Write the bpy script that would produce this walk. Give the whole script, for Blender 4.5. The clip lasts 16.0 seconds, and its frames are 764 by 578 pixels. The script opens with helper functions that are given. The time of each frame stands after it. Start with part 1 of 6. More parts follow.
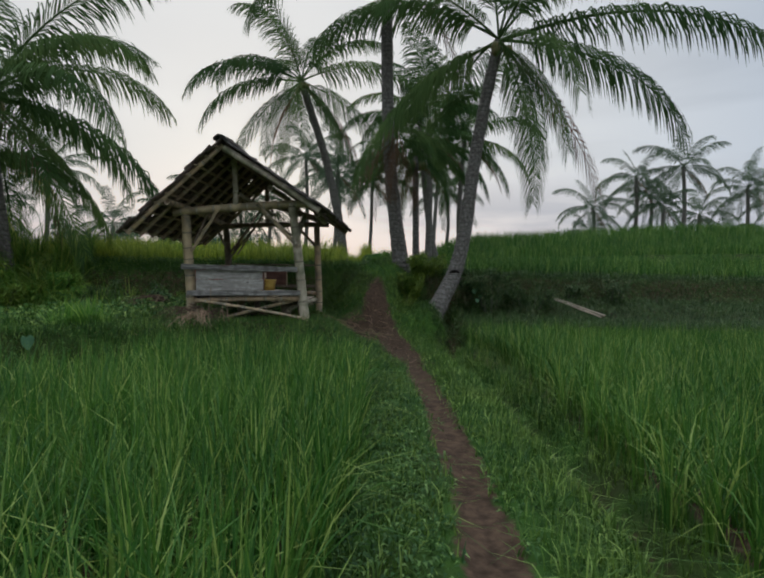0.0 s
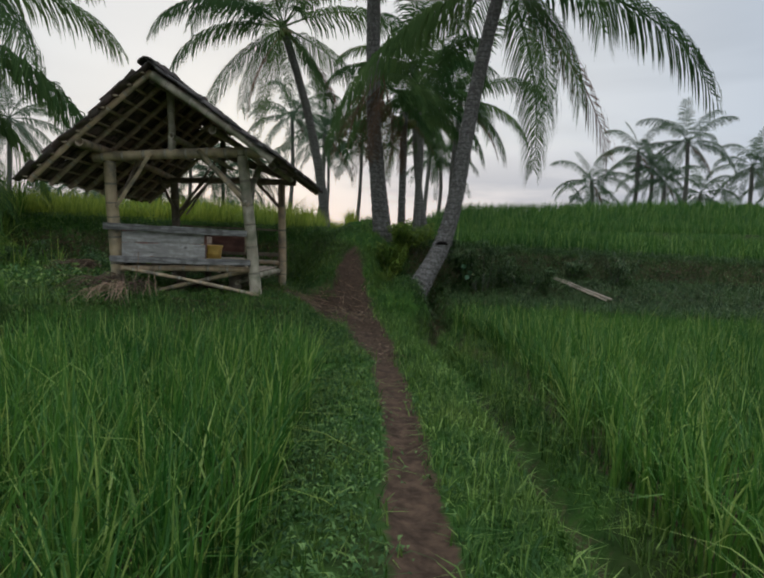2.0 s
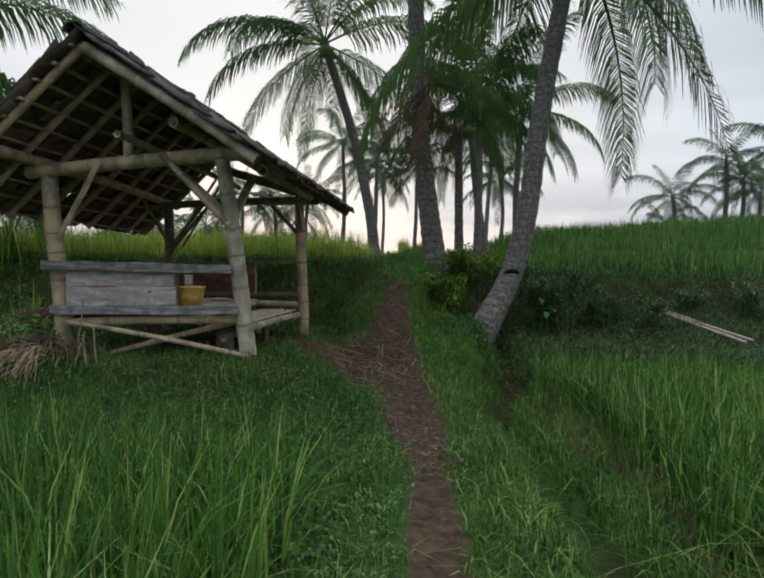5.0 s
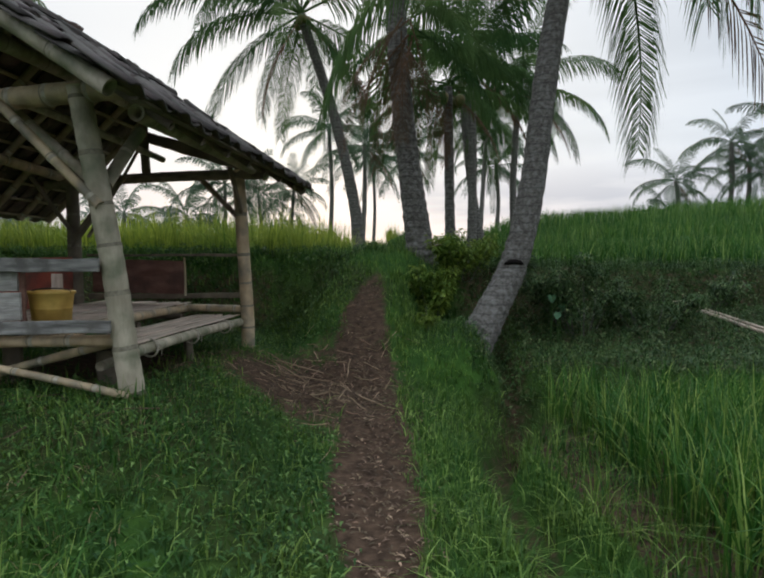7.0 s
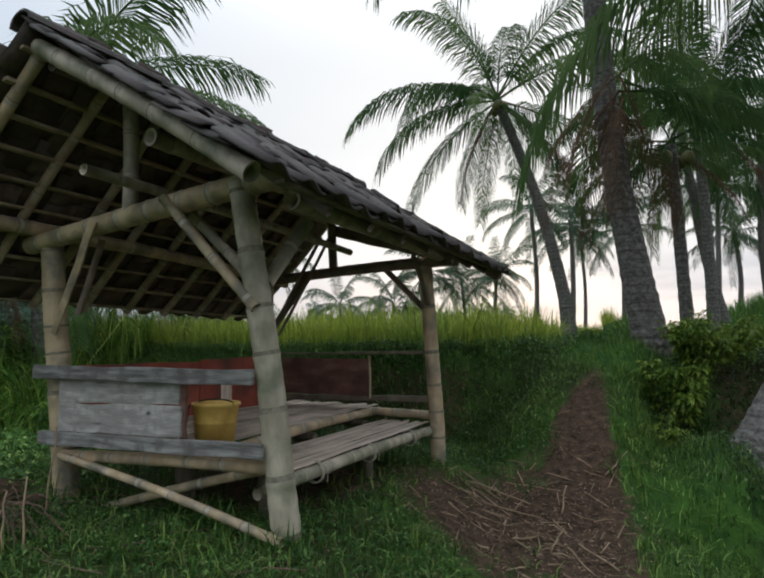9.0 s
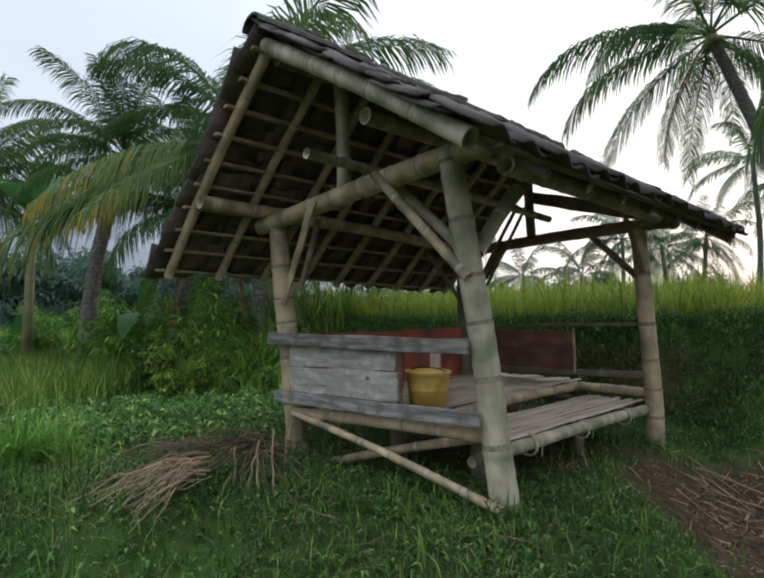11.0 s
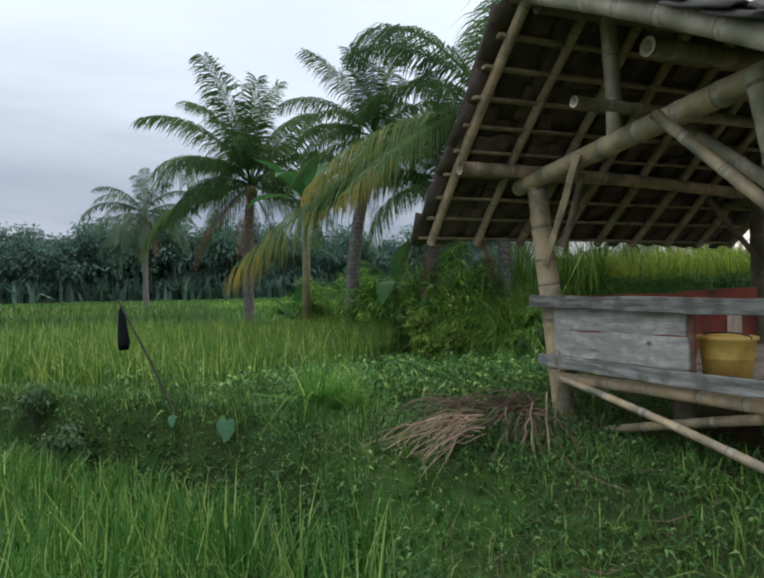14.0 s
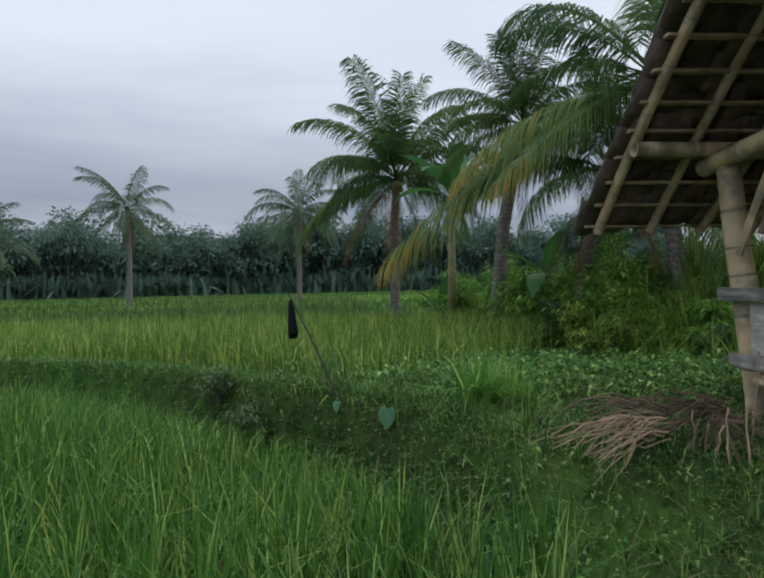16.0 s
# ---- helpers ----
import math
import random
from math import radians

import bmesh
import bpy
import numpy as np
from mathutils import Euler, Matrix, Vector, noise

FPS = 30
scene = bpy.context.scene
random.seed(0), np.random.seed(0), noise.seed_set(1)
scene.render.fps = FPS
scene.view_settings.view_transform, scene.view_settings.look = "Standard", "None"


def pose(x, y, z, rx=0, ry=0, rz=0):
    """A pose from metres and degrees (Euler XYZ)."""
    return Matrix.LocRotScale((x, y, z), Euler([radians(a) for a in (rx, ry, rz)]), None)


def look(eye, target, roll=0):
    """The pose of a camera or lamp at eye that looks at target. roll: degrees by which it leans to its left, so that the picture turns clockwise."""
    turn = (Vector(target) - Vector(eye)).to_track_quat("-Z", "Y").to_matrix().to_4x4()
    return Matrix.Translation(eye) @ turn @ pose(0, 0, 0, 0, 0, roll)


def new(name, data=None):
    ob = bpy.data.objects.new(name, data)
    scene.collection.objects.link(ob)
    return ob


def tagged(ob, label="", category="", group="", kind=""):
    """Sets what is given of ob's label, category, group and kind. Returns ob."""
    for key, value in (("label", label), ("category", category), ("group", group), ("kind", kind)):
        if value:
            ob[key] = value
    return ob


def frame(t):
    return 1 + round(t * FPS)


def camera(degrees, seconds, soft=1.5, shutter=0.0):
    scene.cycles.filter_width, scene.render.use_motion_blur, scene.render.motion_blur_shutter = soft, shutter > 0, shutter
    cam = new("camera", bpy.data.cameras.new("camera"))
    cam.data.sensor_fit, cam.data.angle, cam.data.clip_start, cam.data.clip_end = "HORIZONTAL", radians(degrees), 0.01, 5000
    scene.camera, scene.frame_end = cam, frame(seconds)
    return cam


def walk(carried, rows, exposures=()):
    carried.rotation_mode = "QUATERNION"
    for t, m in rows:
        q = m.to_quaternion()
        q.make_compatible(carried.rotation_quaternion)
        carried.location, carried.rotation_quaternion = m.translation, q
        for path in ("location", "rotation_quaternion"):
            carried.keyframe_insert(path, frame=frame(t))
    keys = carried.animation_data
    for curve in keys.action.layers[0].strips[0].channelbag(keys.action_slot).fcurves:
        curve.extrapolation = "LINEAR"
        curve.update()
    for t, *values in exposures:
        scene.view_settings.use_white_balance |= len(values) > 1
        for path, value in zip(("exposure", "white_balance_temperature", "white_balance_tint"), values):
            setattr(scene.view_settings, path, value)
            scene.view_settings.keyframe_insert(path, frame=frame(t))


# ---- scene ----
cam = camera(69.8, 16.0, soft=2.2)
METRES, EYE, TILT, LEAN, TURN = 8.0, 1.4, -1.5, -1.2, 0.0
ROWS = [
    (0.0, 0.0, 0.0, 0.0, 0.0, 0.0, -0.0),
    (0.5, 0.0136, 0.0546, 0.0038, 0.14, -0.33, -1.42),
    (1.0, 0.0157, 0.1148, 0.0059, -1.86, 0.42, 0.09),
    (1.5, 0.0255, 0.1678, 0.0045, -1.03, -1.12, 0.17),
    (2.0, 0.0407, 0.2203, 0.0057, -0.92, -3.11, -1.85),
    (2.5, 0.0425, 0.2777, 0.0083, 0.14, -0.96, -1.24),
    (3.0, 0.048, 0.3296, 0.0098, 1.43, -1.26, -0.18),
    (3.5, 0.0594, 0.3815, 0.0133, 3.29, -1.97, -1.68),
    (4.0, 0.0584, 0.4366, 0.0148, 4.67, -0.16, -1.67),
    (6.5, 0.0871, 0.7186, 0.0276, 5.29, -0.21, 1.26),
    (7.0, 0.0884, 0.7795, 0.0276, 5.11, -0.92, 0.81),
    (7.5, 0.082, 0.8379, 0.0323, 6.04, -2.51, 1.93),
    (8.0, 0.0835, 0.8912, 0.0416, 15.18, 2.88, 1.08),
    (8.5, 0.0787, 0.9037, 0.0483, 20.98, 5.65, 0.85),
    (9.0, 0.0717, 0.8994, 0.0499, 26.36, 8.07, 0.81),
    (11.5, 0.0435, 0.8879, 0.0469, 49.56, 4.22, 0.25),
    (12.0, 0.0388, 0.884, 0.0458, 55.06, 3.29, 0.67),
    (12.5, 0.0338, 0.88, 0.0445, 61.3, 2.09, 0.23),
    (13.0, 0.0325, 0.8773, 0.045, 63.44, 2.85, 0.19),
    (13.5, 0.0315, 0.8739, 0.045, 66.73, 2.75, 0.35),
    (14.0, 0.0302, 0.8721, 0.0445, 69.3, 1.86, 0.14),
    (14.5, 0.0296, 0.8688, 0.0445, 72.18, 1.91, -0.23),
    (15.0, 0.0278, 0.8645, 0.0439, 76.17, 1.22, -0.9),
    (15.5, 0.0272, 0.8594, 0.0439, 80.14, 0.83, -1.38),
    (16.0, 0.024, 0.8532, 0.0439, 83.89, 1.12, -0.16),
]
walk(cam, [(t, pose(0, 0, EYE, TILT, LEAN, TURN) @ pose(METRES * x, METRES * y, METRES * z, 90 + pitch, roll, yaw)) for t, x, y, z, yaw, pitch, roll in ROWS],
     [(0.0, -0.50), (4.0, -0.29), (8.0, -0.12), (9.2, -0.12), (11.3, 0.22), (12.5, 0.40), (14.5, 0.19), (16.0, 0.02)])

# ---------- light ----------
world = bpy.data.worlds.new("sky")
scene.world = world
world.use_nodes = True
SUN_EL, SUN_AZ = 9.0, 14.0          # degrees up, degrees to the left of +y


def sky_nodes():
    nt = world.node_tree
    nt.nodes.clear()
    out = nt.nodes.new("ShaderNodeOutputWorld")
    sky = nt.nodes.new("ShaderNodeTexSky")
    sky.sky_type, sky.sun_disc = "NISHITA", False
    sky.sun_elevation, sky.sun_rotation = radians(SUN_EL), radians(-SUN_AZ)
    b1 = nt.nodes.new("ShaderNodeBackground")
    b1.inputs[1].default_value = 0.06
    nt.links.new(sky.outputs[0], b1.inputs[0])
    # overcast veil: soft cloud bands, warmer and brighter towards the low sun
    tc = nt.nodes.new("ShaderNodeTexCoord")
    mp = nt.nodes.new("ShaderNodeMapping")
    mp.inputs["Scale"].default_value = (1.3, 1.3, 6.0)
    nt.links.new(tc.outputs["Generated"], mp.inputs[0])
    nz = nt.nodes.new("ShaderNodeTexNoise")
    nz.inputs["Scale"].default_value, nz.inputs["Detail"].default_value = 1.15, 4
    nz.inputs["Roughness"].default_value, nz.inputs["Distortion"].default_value = 0.5, 0.3
    nt.links.new(mp.outputs[0], nz.inputs[0])
    sep = nt.nodes.new("ShaderNodeSeparateXYZ")
    nt.links.new(tc.outputs["Generated"], sep.inputs[0])
    # cloud colour by noise
    rc = nt.nodes.new("ShaderNodeValToRGB")
    el = rc.color_ramp.elements
    el[0].position, el[0].color = 0.38, (0.36, 0.42, 0.52, 1)
    el[1].position, el[1].color = 0.62, (0.78, 0.86, 0.97, 1)
    nt.links.new(nz.outputs["Fac"], rc.inputs[0])
    # cloudiness fades with height to an even white
    rz = nt.nodes.new("ShaderNodeValToRGB")
    el = rz.color_ramp.elements
    el[0].position, el[0].color = 0.10, (1, 1, 1, 1)
    el[1].position, el[1].color = 0.42, (0.12, 0.12, 0.12, 1)
    nt.links.new(sep.outputs[2], rz.inputs[0])
    mx = nt.nodes.new("ShaderNodeMix")
    mx.data_type = "RGBA"
    mx.inputs[6].default_value = (0.77, 0.86, 0.98, 1)
    nt.links.new(rz.outputs[0], mx.inputs[0])
    nt.links.new(rc.outputs[0], mx.inputs[7])
    # glow towards the sun
    dt = nt.nodes.new("ShaderNodeVectorMath")
    dt.operation = "DOT_PRODUCT"
    a, e = radians(SUN_AZ), radians(SUN_EL)
    dt.inputs[1].default_value = (-math.sin(a) * math.cos(e), math.cos(a) * math.cos(e), math.sin(e))
    nt.links.new(tc.outputs["Generated"], dt.inputs[0])
    rs = nt.nodes.new("ShaderNodeMapRange")
    rs.inputs[1].default_value, rs.inputs[2].default_value = 0.66, 1.0
    rs.inputs[3].default_value, rs.inputs[4].default_value = 0.0, 0.7
    nt.links.new(dt.outputs["Value"], rs.inputs[0])
    mg = nt.nodes.new("ShaderNodeMix")
    mg.data_type, mg.blend_type = "RGBA", "MIX"
    mg.inputs[7].default_value = (1.32, 1.28, 1.21, 1)
    nt.links.new(rs.outputs[0], mg.inputs[0])
    nt.links.new(mx.outputs[2], mg.inputs[6])
    # a thin rosy band low in the sky on the sun's side
    lo = nt.nodes.new("ShaderNodeMapRange")
    lo.inputs[1].default_value, lo.inputs[2].default_value = 0.20, 0.03
    lo.inputs[3].default_value, lo.inputs[4].default_value = 0.0, 0.55
    nt.links.new(sep.outputs[2], lo.inputs[0])
    sd = nt.nodes.new("ShaderNodeMapRange")
    sd.inputs[1].default_value, sd.inputs[2].default_value = 0.45, 0.92
    nt.links.new(dt.outputs["Value"], sd.inputs[0])
    ml = nt.nodes.new("ShaderNodeMath")
    ml.operation = "MULTIPLY"
    nt.links.new(lo.outputs[0], ml.inputs[0])
    nt.links.new(sd.outputs[0], ml.inputs[1])
    mr = nt.nodes.new("ShaderNodeMix")
    mr.data_type = "RGBA"
    mr.inputs[7].default_value = (1.05, 0.86, 0.86, 1)
    nt.links.new(ml.outputs[0], mr.inputs[0])
    nt.links.new(mg.outputs[2], mr.inputs[6])
    lowz = nt.nodes.new("ShaderNodeMapRange")
    lowz.interpolation_type = "SMOOTHSTEP"
    lowz.inputs[1].default_value, lowz.inputs[2].default_value = 0.34, 0.10
    lowz.inputs[3].default_value, lowz.inputs[4].default_value = 0.0, 0.85
    nt.links.new(sep.outputs[2], lowz.inputs[0])
    away = nt.nodes.new("ShaderNodeMapRange")
    away.interpolation_type = "SMOOTHSTEP"
    away.inputs[1].default_value, away.inputs[2].default_value = 0.30, 0.78
    da = nt.nodes.new("ShaderNodeVectorMath")
    da.operation = "DOT_PRODUCT"
    da.inputs[1].default_value = (-0.985, -0.17, 0.0)
    nt.links.new(tc.outputs["Generated"], da.inputs[0])
    nt.links.new(da.outputs["Value"], away.inputs[0])
    bank = nt.nodes.new("ShaderNodeMath")
    bank.operation = "MULTIPLY"
    nt.links.new(lowz.outputs[0], bank.inputs[0])
    nt.links.new(away.outputs[0], bank.inputs[1])
    mb = nt.nodes.new("ShaderNodeMix")
    mb.data_type = "RGBA"
    mb.inputs[7].default_value = (0.235, 0.285, 0.37, 1)
    nt.links.new(bank.outputs[0], mb.inputs[0])
    nt.links.new(mr.outputs[2], mb.inputs[6])
    n2 = nt.nodes.new("ShaderNodeTexNoise")
    n2.inputs["Scale"].default_value, n2.inputs["Detail"].default_value = 2.6, 5
    m2 = nt.nodes.new("ShaderNodeMapping")
    m2.inputs["Scale"].default_value = (1.0, 1.0, 7.0)
    m2.inputs["Location"].default_value = (0.35, 0.0, 0.2)
    nt.links.new(tc.outputs["Generated"], m2.inputs[0])
    nt.links.new(m2.outputs[0], n2.inputs[0])
    r2 = nt.nodes.new("ShaderNodeMapRange")
    r2.inputs[1].default_value, r2.inputs[2].default_value = 0.46, 0.62
    r2.inputs[3].default_value, r2.inputs[4].default_value = 0.0, 0.75
    nt.links.new(n2.outputs["Fac"], r2.inputs[0])
    z2 = nt.nodes.new("ShaderNodeMapRange")
    z2.interpolation_type = "SMOOTHSTEP"
    z2.inputs[1].default_value, z2.inputs[2].default_value = 0.20, 0.08
    nt.links.new(sep.outputs[2], z2.inputs[0])
    k2 = nt.nodes.new("ShaderNodeMath")
    k2.operation = "MULTIPLY"
    nt.links.new(r2.outputs[0], k2.inputs[0])
    nt.links.new(z2.outputs[0], k2.inputs[1])
    mk = nt.nodes.new("ShaderNodeMix")
    mk.data_type = "RGBA"
    mk.inputs[7].default_value = (0.52, 0.56, 0.66, 1)
    nt.links.new(k2.outputs[0], mk.inputs[0])
    nt.links.new(mb.outputs[2], mk.inputs[6])
    b2 = nt.nodes.new("ShaderNodeBackground")
    # an overcast sky is brightest overhead
    zb = nt.nodes.new("ShaderNodeMapRange")
    zb.interpolation_type = "SMOOTHSTEP"
    zb.inputs[1].default_value, zb.inputs[2].default_value = 0.44, 0.88
    zb.inputs[3].default_value, zb.inputs[4].default_value = 1.07, 2.45
    nt.links.new(sep.outputs[2], zb.inputs[0])
    nt.links.new(zb.outputs[0], b2.inputs[1])
    nt.links.new(mk.outputs[2], b2.inputs[0])
    ms = nt.nodes.new("ShaderNodeMixShader")
    ms.inputs[0].default_value = 0.88
    nt.links.new(b1.outputs[0], ms.inputs[1])
    nt.links.new(b2.outputs[0], ms.inputs[2])
    nt.links.new(ms.outputs[0], out.inputs[0])


sky_nodes()
sun_data = bpy.data.lights.new("sun", "SUN")
sun_data.energy, sun_data.angle, sun_data.color = 0.7, radians(14), (1.0, 0.86, 0.70)
sun = new("sun", sun_data)
sun.matrix_world = look((-8 * math.sin(radians(SUN_AZ)), 8 * math.cos(radians(SUN_AZ)), 8 * math.tan(radians(SUN_EL))), (0, 0, 0))


# ---------- materials ----------
def mat(name, c1, c2, scale=6.0, rough=0.8, bump=0.0, bscale=None, stretch=(1, 1, 1), translucent=0.0, rand=0.0,
        c3=None, scale3=0.6, island=False, metal=0.0, hi=None, share=0.3):
    """Two-tone noise colour, a larger third tone, per-object or per-island variation, bump, optional translucency."""
    m = bpy.data.materials.new(name)
    m.use_nodes = True
    nt = m.node_tree
    N, L = nt.nodes, nt.links
    pb = N["Principled BSDF"]
    pb.inputs["Roughness"].default_value, pb.inputs["Metallic"].default_value = rough, metal
    pb.inputs["Specular IOR Level"].default_value = 0.1 if rough > 0.9 else 0.35 if translucent else 0.5
    tc = N.new("ShaderNodeTexCoord")
    mp = N.new("ShaderNodeMapping")
    mp.inputs["Scale"].default_value = stretch
    L.new(tc.outputs["Object"], mp.inputs[0])
    nz = N.new("ShaderNodeTexNoise")
    nz.inputs["Scale"].default_value, nz.inputs["Detail"].default_value = scale, 4
    L.new(mp.outputs[0], nz.inputs[0])
    cr = N.new("ShaderNodeValToRGB")
    cr.color_ramp.elements[0].position, cr.color_ramp.elements[0].color = 0.35, (*c1, 1)
    cr.color_ramp.elements[1].position, cr.color_ramp.elements[1].color = 0.65, (*c2, 1)
    L.new(nz.outputs["Fac"], cr.inputs[0])
    col = cr.outputs[0]
    if c3:
        n3 = N.new("ShaderNodeTexNoise")
        n3.inputs["Scale"].default_value, n3.inputs["Detail"].default_value = scale3, 5
        L.new(tc.outputs["Object"], n3.inputs[0])
        r3 = N.new("ShaderNodeMapRange")
        r3.inputs[1].default_value, r3.inputs[2].default_value = 0.45, 0.68
        L.new(n3.outputs["Fac"], r3.inputs[0])
        mx = N.new("ShaderNodeMix")
        mx.data_type = "RGBA"
        mx.inputs[7].default_value = (*c3, 1)
        L.new(r3.outputs[0], mx.inputs[0])
        L.new(col, mx.inputs[6])
        col = mx.outputs[2]
    if rand:
        if island:
            src = N.new("ShaderNodeNewGeometry").outputs["Random Per Island"]
        else:
            src = N.new("ShaderNodeObjectInfo").outputs["Random"]
        mr = N.new("ShaderNodeMapRange")
        mr.inputs[3].default_value, mr.inputs[4].default_value = 1 - rand, 1 + rand
        L.new(src, mr.inputs[0])
        if hi:
            mh = N.new("ShaderNodeMapRange")
            mh.inputs[1].default_value, mh.inputs[2].default_value = 1 - share, 1.0
            L.new(src, mh.inputs[0])
            mxh = N.new("ShaderNodeMix")
            mxh.data_type = "RGBA"
            mxh.inputs[7].default_value = (*hi, 1)
            L.new(mh.outputs[0], mxh.inputs[0])
            L.new(col, mxh.inputs[6])
            col = mxh.outputs[2]
        hs = N.new("ShaderNodeHueSaturation")
        L.new(mr.outputs[0], hs.inputs["Value"])
        m2 = N.new("ShaderNodeMapRange")
        m2.inputs[3].default_value, m2.inputs[4].default_value = 0.5 + 0.04 * rand, 0.5 - 0.08 * rand
        L.new(src, m2.inputs[0])
        L.new(m2.outputs[0], hs.inputs["Hue"])
        L.new(col, hs.inputs["Color"])
        col = hs.outputs[0]
    L.new(col, pb.inputs["Base Color"])
    if bump:
        nb = N.new("ShaderNodeTexNoise")
        nb.inputs["Scale"].default_value, nb.inputs["Detail"].default_value = bscale or scale * 3, 5
        L.new(mp.outputs[0], nb.inputs[0])
        bp = N.new("ShaderNodeBump")
        bp.inputs["Strength"].default_value, bp.inputs["Distance"].default_value = bump, 0.02
        L.new(nb.outputs["Fac"], bp.inputs["Height"])
        L.new(bp.outputs[0], pb.inputs["Normal"])
    if translucent:
        tr = N.new("ShaderNodeBsdfTranslucent")
        L.new(col, tr.inputs[0])
        ms = N.new("ShaderNodeMixShader")
        ms.inputs[0].default_value = translucent
        L.new(pb.outputs[0], ms.inputs[1])
        L.new(tr.outputs[0], ms.inputs[2])
        L.new(ms.outputs[0], N["Material Output"].inputs[0])
    return m


RICE = mat("rice_leaf", (0.040, 0.142, 0.020), (0.080, 0.212, 0.031), 0.7, 0.5, translucent=0.35, rand=0.4, island=True, c3=(0.085, 0.225, 0.035), hi=(0.24, 0.37, 0.095), share=0.25)
RICE_PALE = mat("rice_leaf_pale", (0.075, 0.195, 0.026), (0.135, 0.275, 0.042), 0.7, 0.5, translucent=0.38, rand=0.45, island=True, c3=(0.10, 0.22, 0.03), hi=(0.33, 0.42, 0.11), share=0.28)
EAR = mat("rice_ear", (0.14, 0.26, 0.04), (0.27, 0.36, 0.08), 30, 0.6, translucent=0.4, rand=0.4, island=True)
YARD = mat("yard_weed", (0.050, 0.150, 0.030), (0.105, 0.255, 0.050), 1.6, 0.5, translucent=0.35, rand=0.5, island=True, hi=(0.22, 0.38, 0.11), share=0.3)
VERGE = mat("verge_grass", (0.052, 0.145, 0.024), (0.100, 0.220, 0.038), 1.5, 0.6, translucent=0.35, rand=0.45, island=True, c3=(0.11, 0.195, 0.032), scale3=0.9, hi=(0.19, 0.35, 0.09), share=0.25)
RICE_DARK = mat("rice_leaf_dark", (0.034, 0.122, 0.018), (0.068, 0.185, 0.028), 0.5, 0.55, translucent=0.32, rand=0.45, island=True, c3=(0.07, 0.19, 0.03), hi=(0.17, 0.30, 0.08), share=0.2)
RICE_RIPE = mat("rice_ripening", (0.23, 0.33, 0.04), (0.38, 0.42, 0.07), 0.6, 0.6, translucent=0.5, rand=0.35, island=True, c3=(0.13, 0.25, 0.04))
GRASS = mat("grass_blade", (0.034, 0.105, 0.018), (0.072, 0.180, 0.028), 1.5, 0.6, translucent=0.35, rand=0.45, island=True, c3=(0.11, 0.19, 0.03), scale3=0.9, hi=(0.16, 0.29, 0.07), share=0.25)
WEED = mat("weed_leaf", (0.036, 0.105, 0.025), (0.070, 0.175, 0.040), 2.0, 0.55, translucent=0.35, rand=0.45, island=True, hi=(0.13, 0.27, 0.08), share=0.3)
REED = mat("reed_blade", (0.085, 0.20, 0.03), (0.15, 0.29, 0.045), 1.0, 0.55, translucent=0.4, rand=0.4, island=True, hi=(0.26, 0.36, 0.08), share=0.3)
BUSH = mat("bush_leaf_bright", (0.11, 0.20, 0.028), (0.20, 0.30, 0.048), 2.0, 0.55, translucent=0.35, rand=0.4, island=True)
LUSH = mat("lush_leaf", (0.085, 0.24, 0.035), (0.17, 0.36, 0.06), 1.2, 0.5, translucent=0.5, rand=0.4, island=True, hi=(0.24, 0.42, 0.09), share=0.3)
DRYGRASS = mat("dry_grass", (0.20, 0.15, 0.07), (0.30, 0.24, 0.12), 2.0, 0.8, rand=0.4, island=True)
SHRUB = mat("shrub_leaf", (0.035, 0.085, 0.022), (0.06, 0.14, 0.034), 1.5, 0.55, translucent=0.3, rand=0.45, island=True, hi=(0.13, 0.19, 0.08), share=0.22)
PALM = mat("palm_leaf", (0.045, 0.100, 0.032), (0.090, 0.160, 0.050), 0.8, 0.92, translucent=0.40, rand=0.3)
PALM_YELLOW = mat("palm_leaf_yellowing", (0.22, 0.23, 0.05), (0.44, 0.31, 0.055), 0.9, 0.6, translucent=0.5, rand=0.2)
PALM_PALE = mat("palm_leaf_pale", (0.085, 0.165, 0.045), (0.150, 0.235, 0.065), 0.9, 0.5, translucent=0.45, rand=0.2)
PALM_DEAD = mat("palm_leaf_dead", (0.09, 0.055, 0.03), (0.17, 0.10, 0.05), 1.2, 0.8, translucent=0.15, rand=0.2)
# Far palm leaf is greyed and lightened; air haze sits in this colour.
PALM_HAZED = mat("palm_leaf_hazed", (0.065, 0.115, 0.065), (0.105, 0.160, 0.092), 0.5, 0.8, translucent=0.4, rand=0.25)
TRUNK = mat("palm_bark", (0.075, 0.066, 0.055), (0.17, 0.155, 0.135), 26.0, 0.9, 1.0, 60, stretch=(1, 1, 1.6), c3=(0.235, 0.225, 0.205), scale3=16)


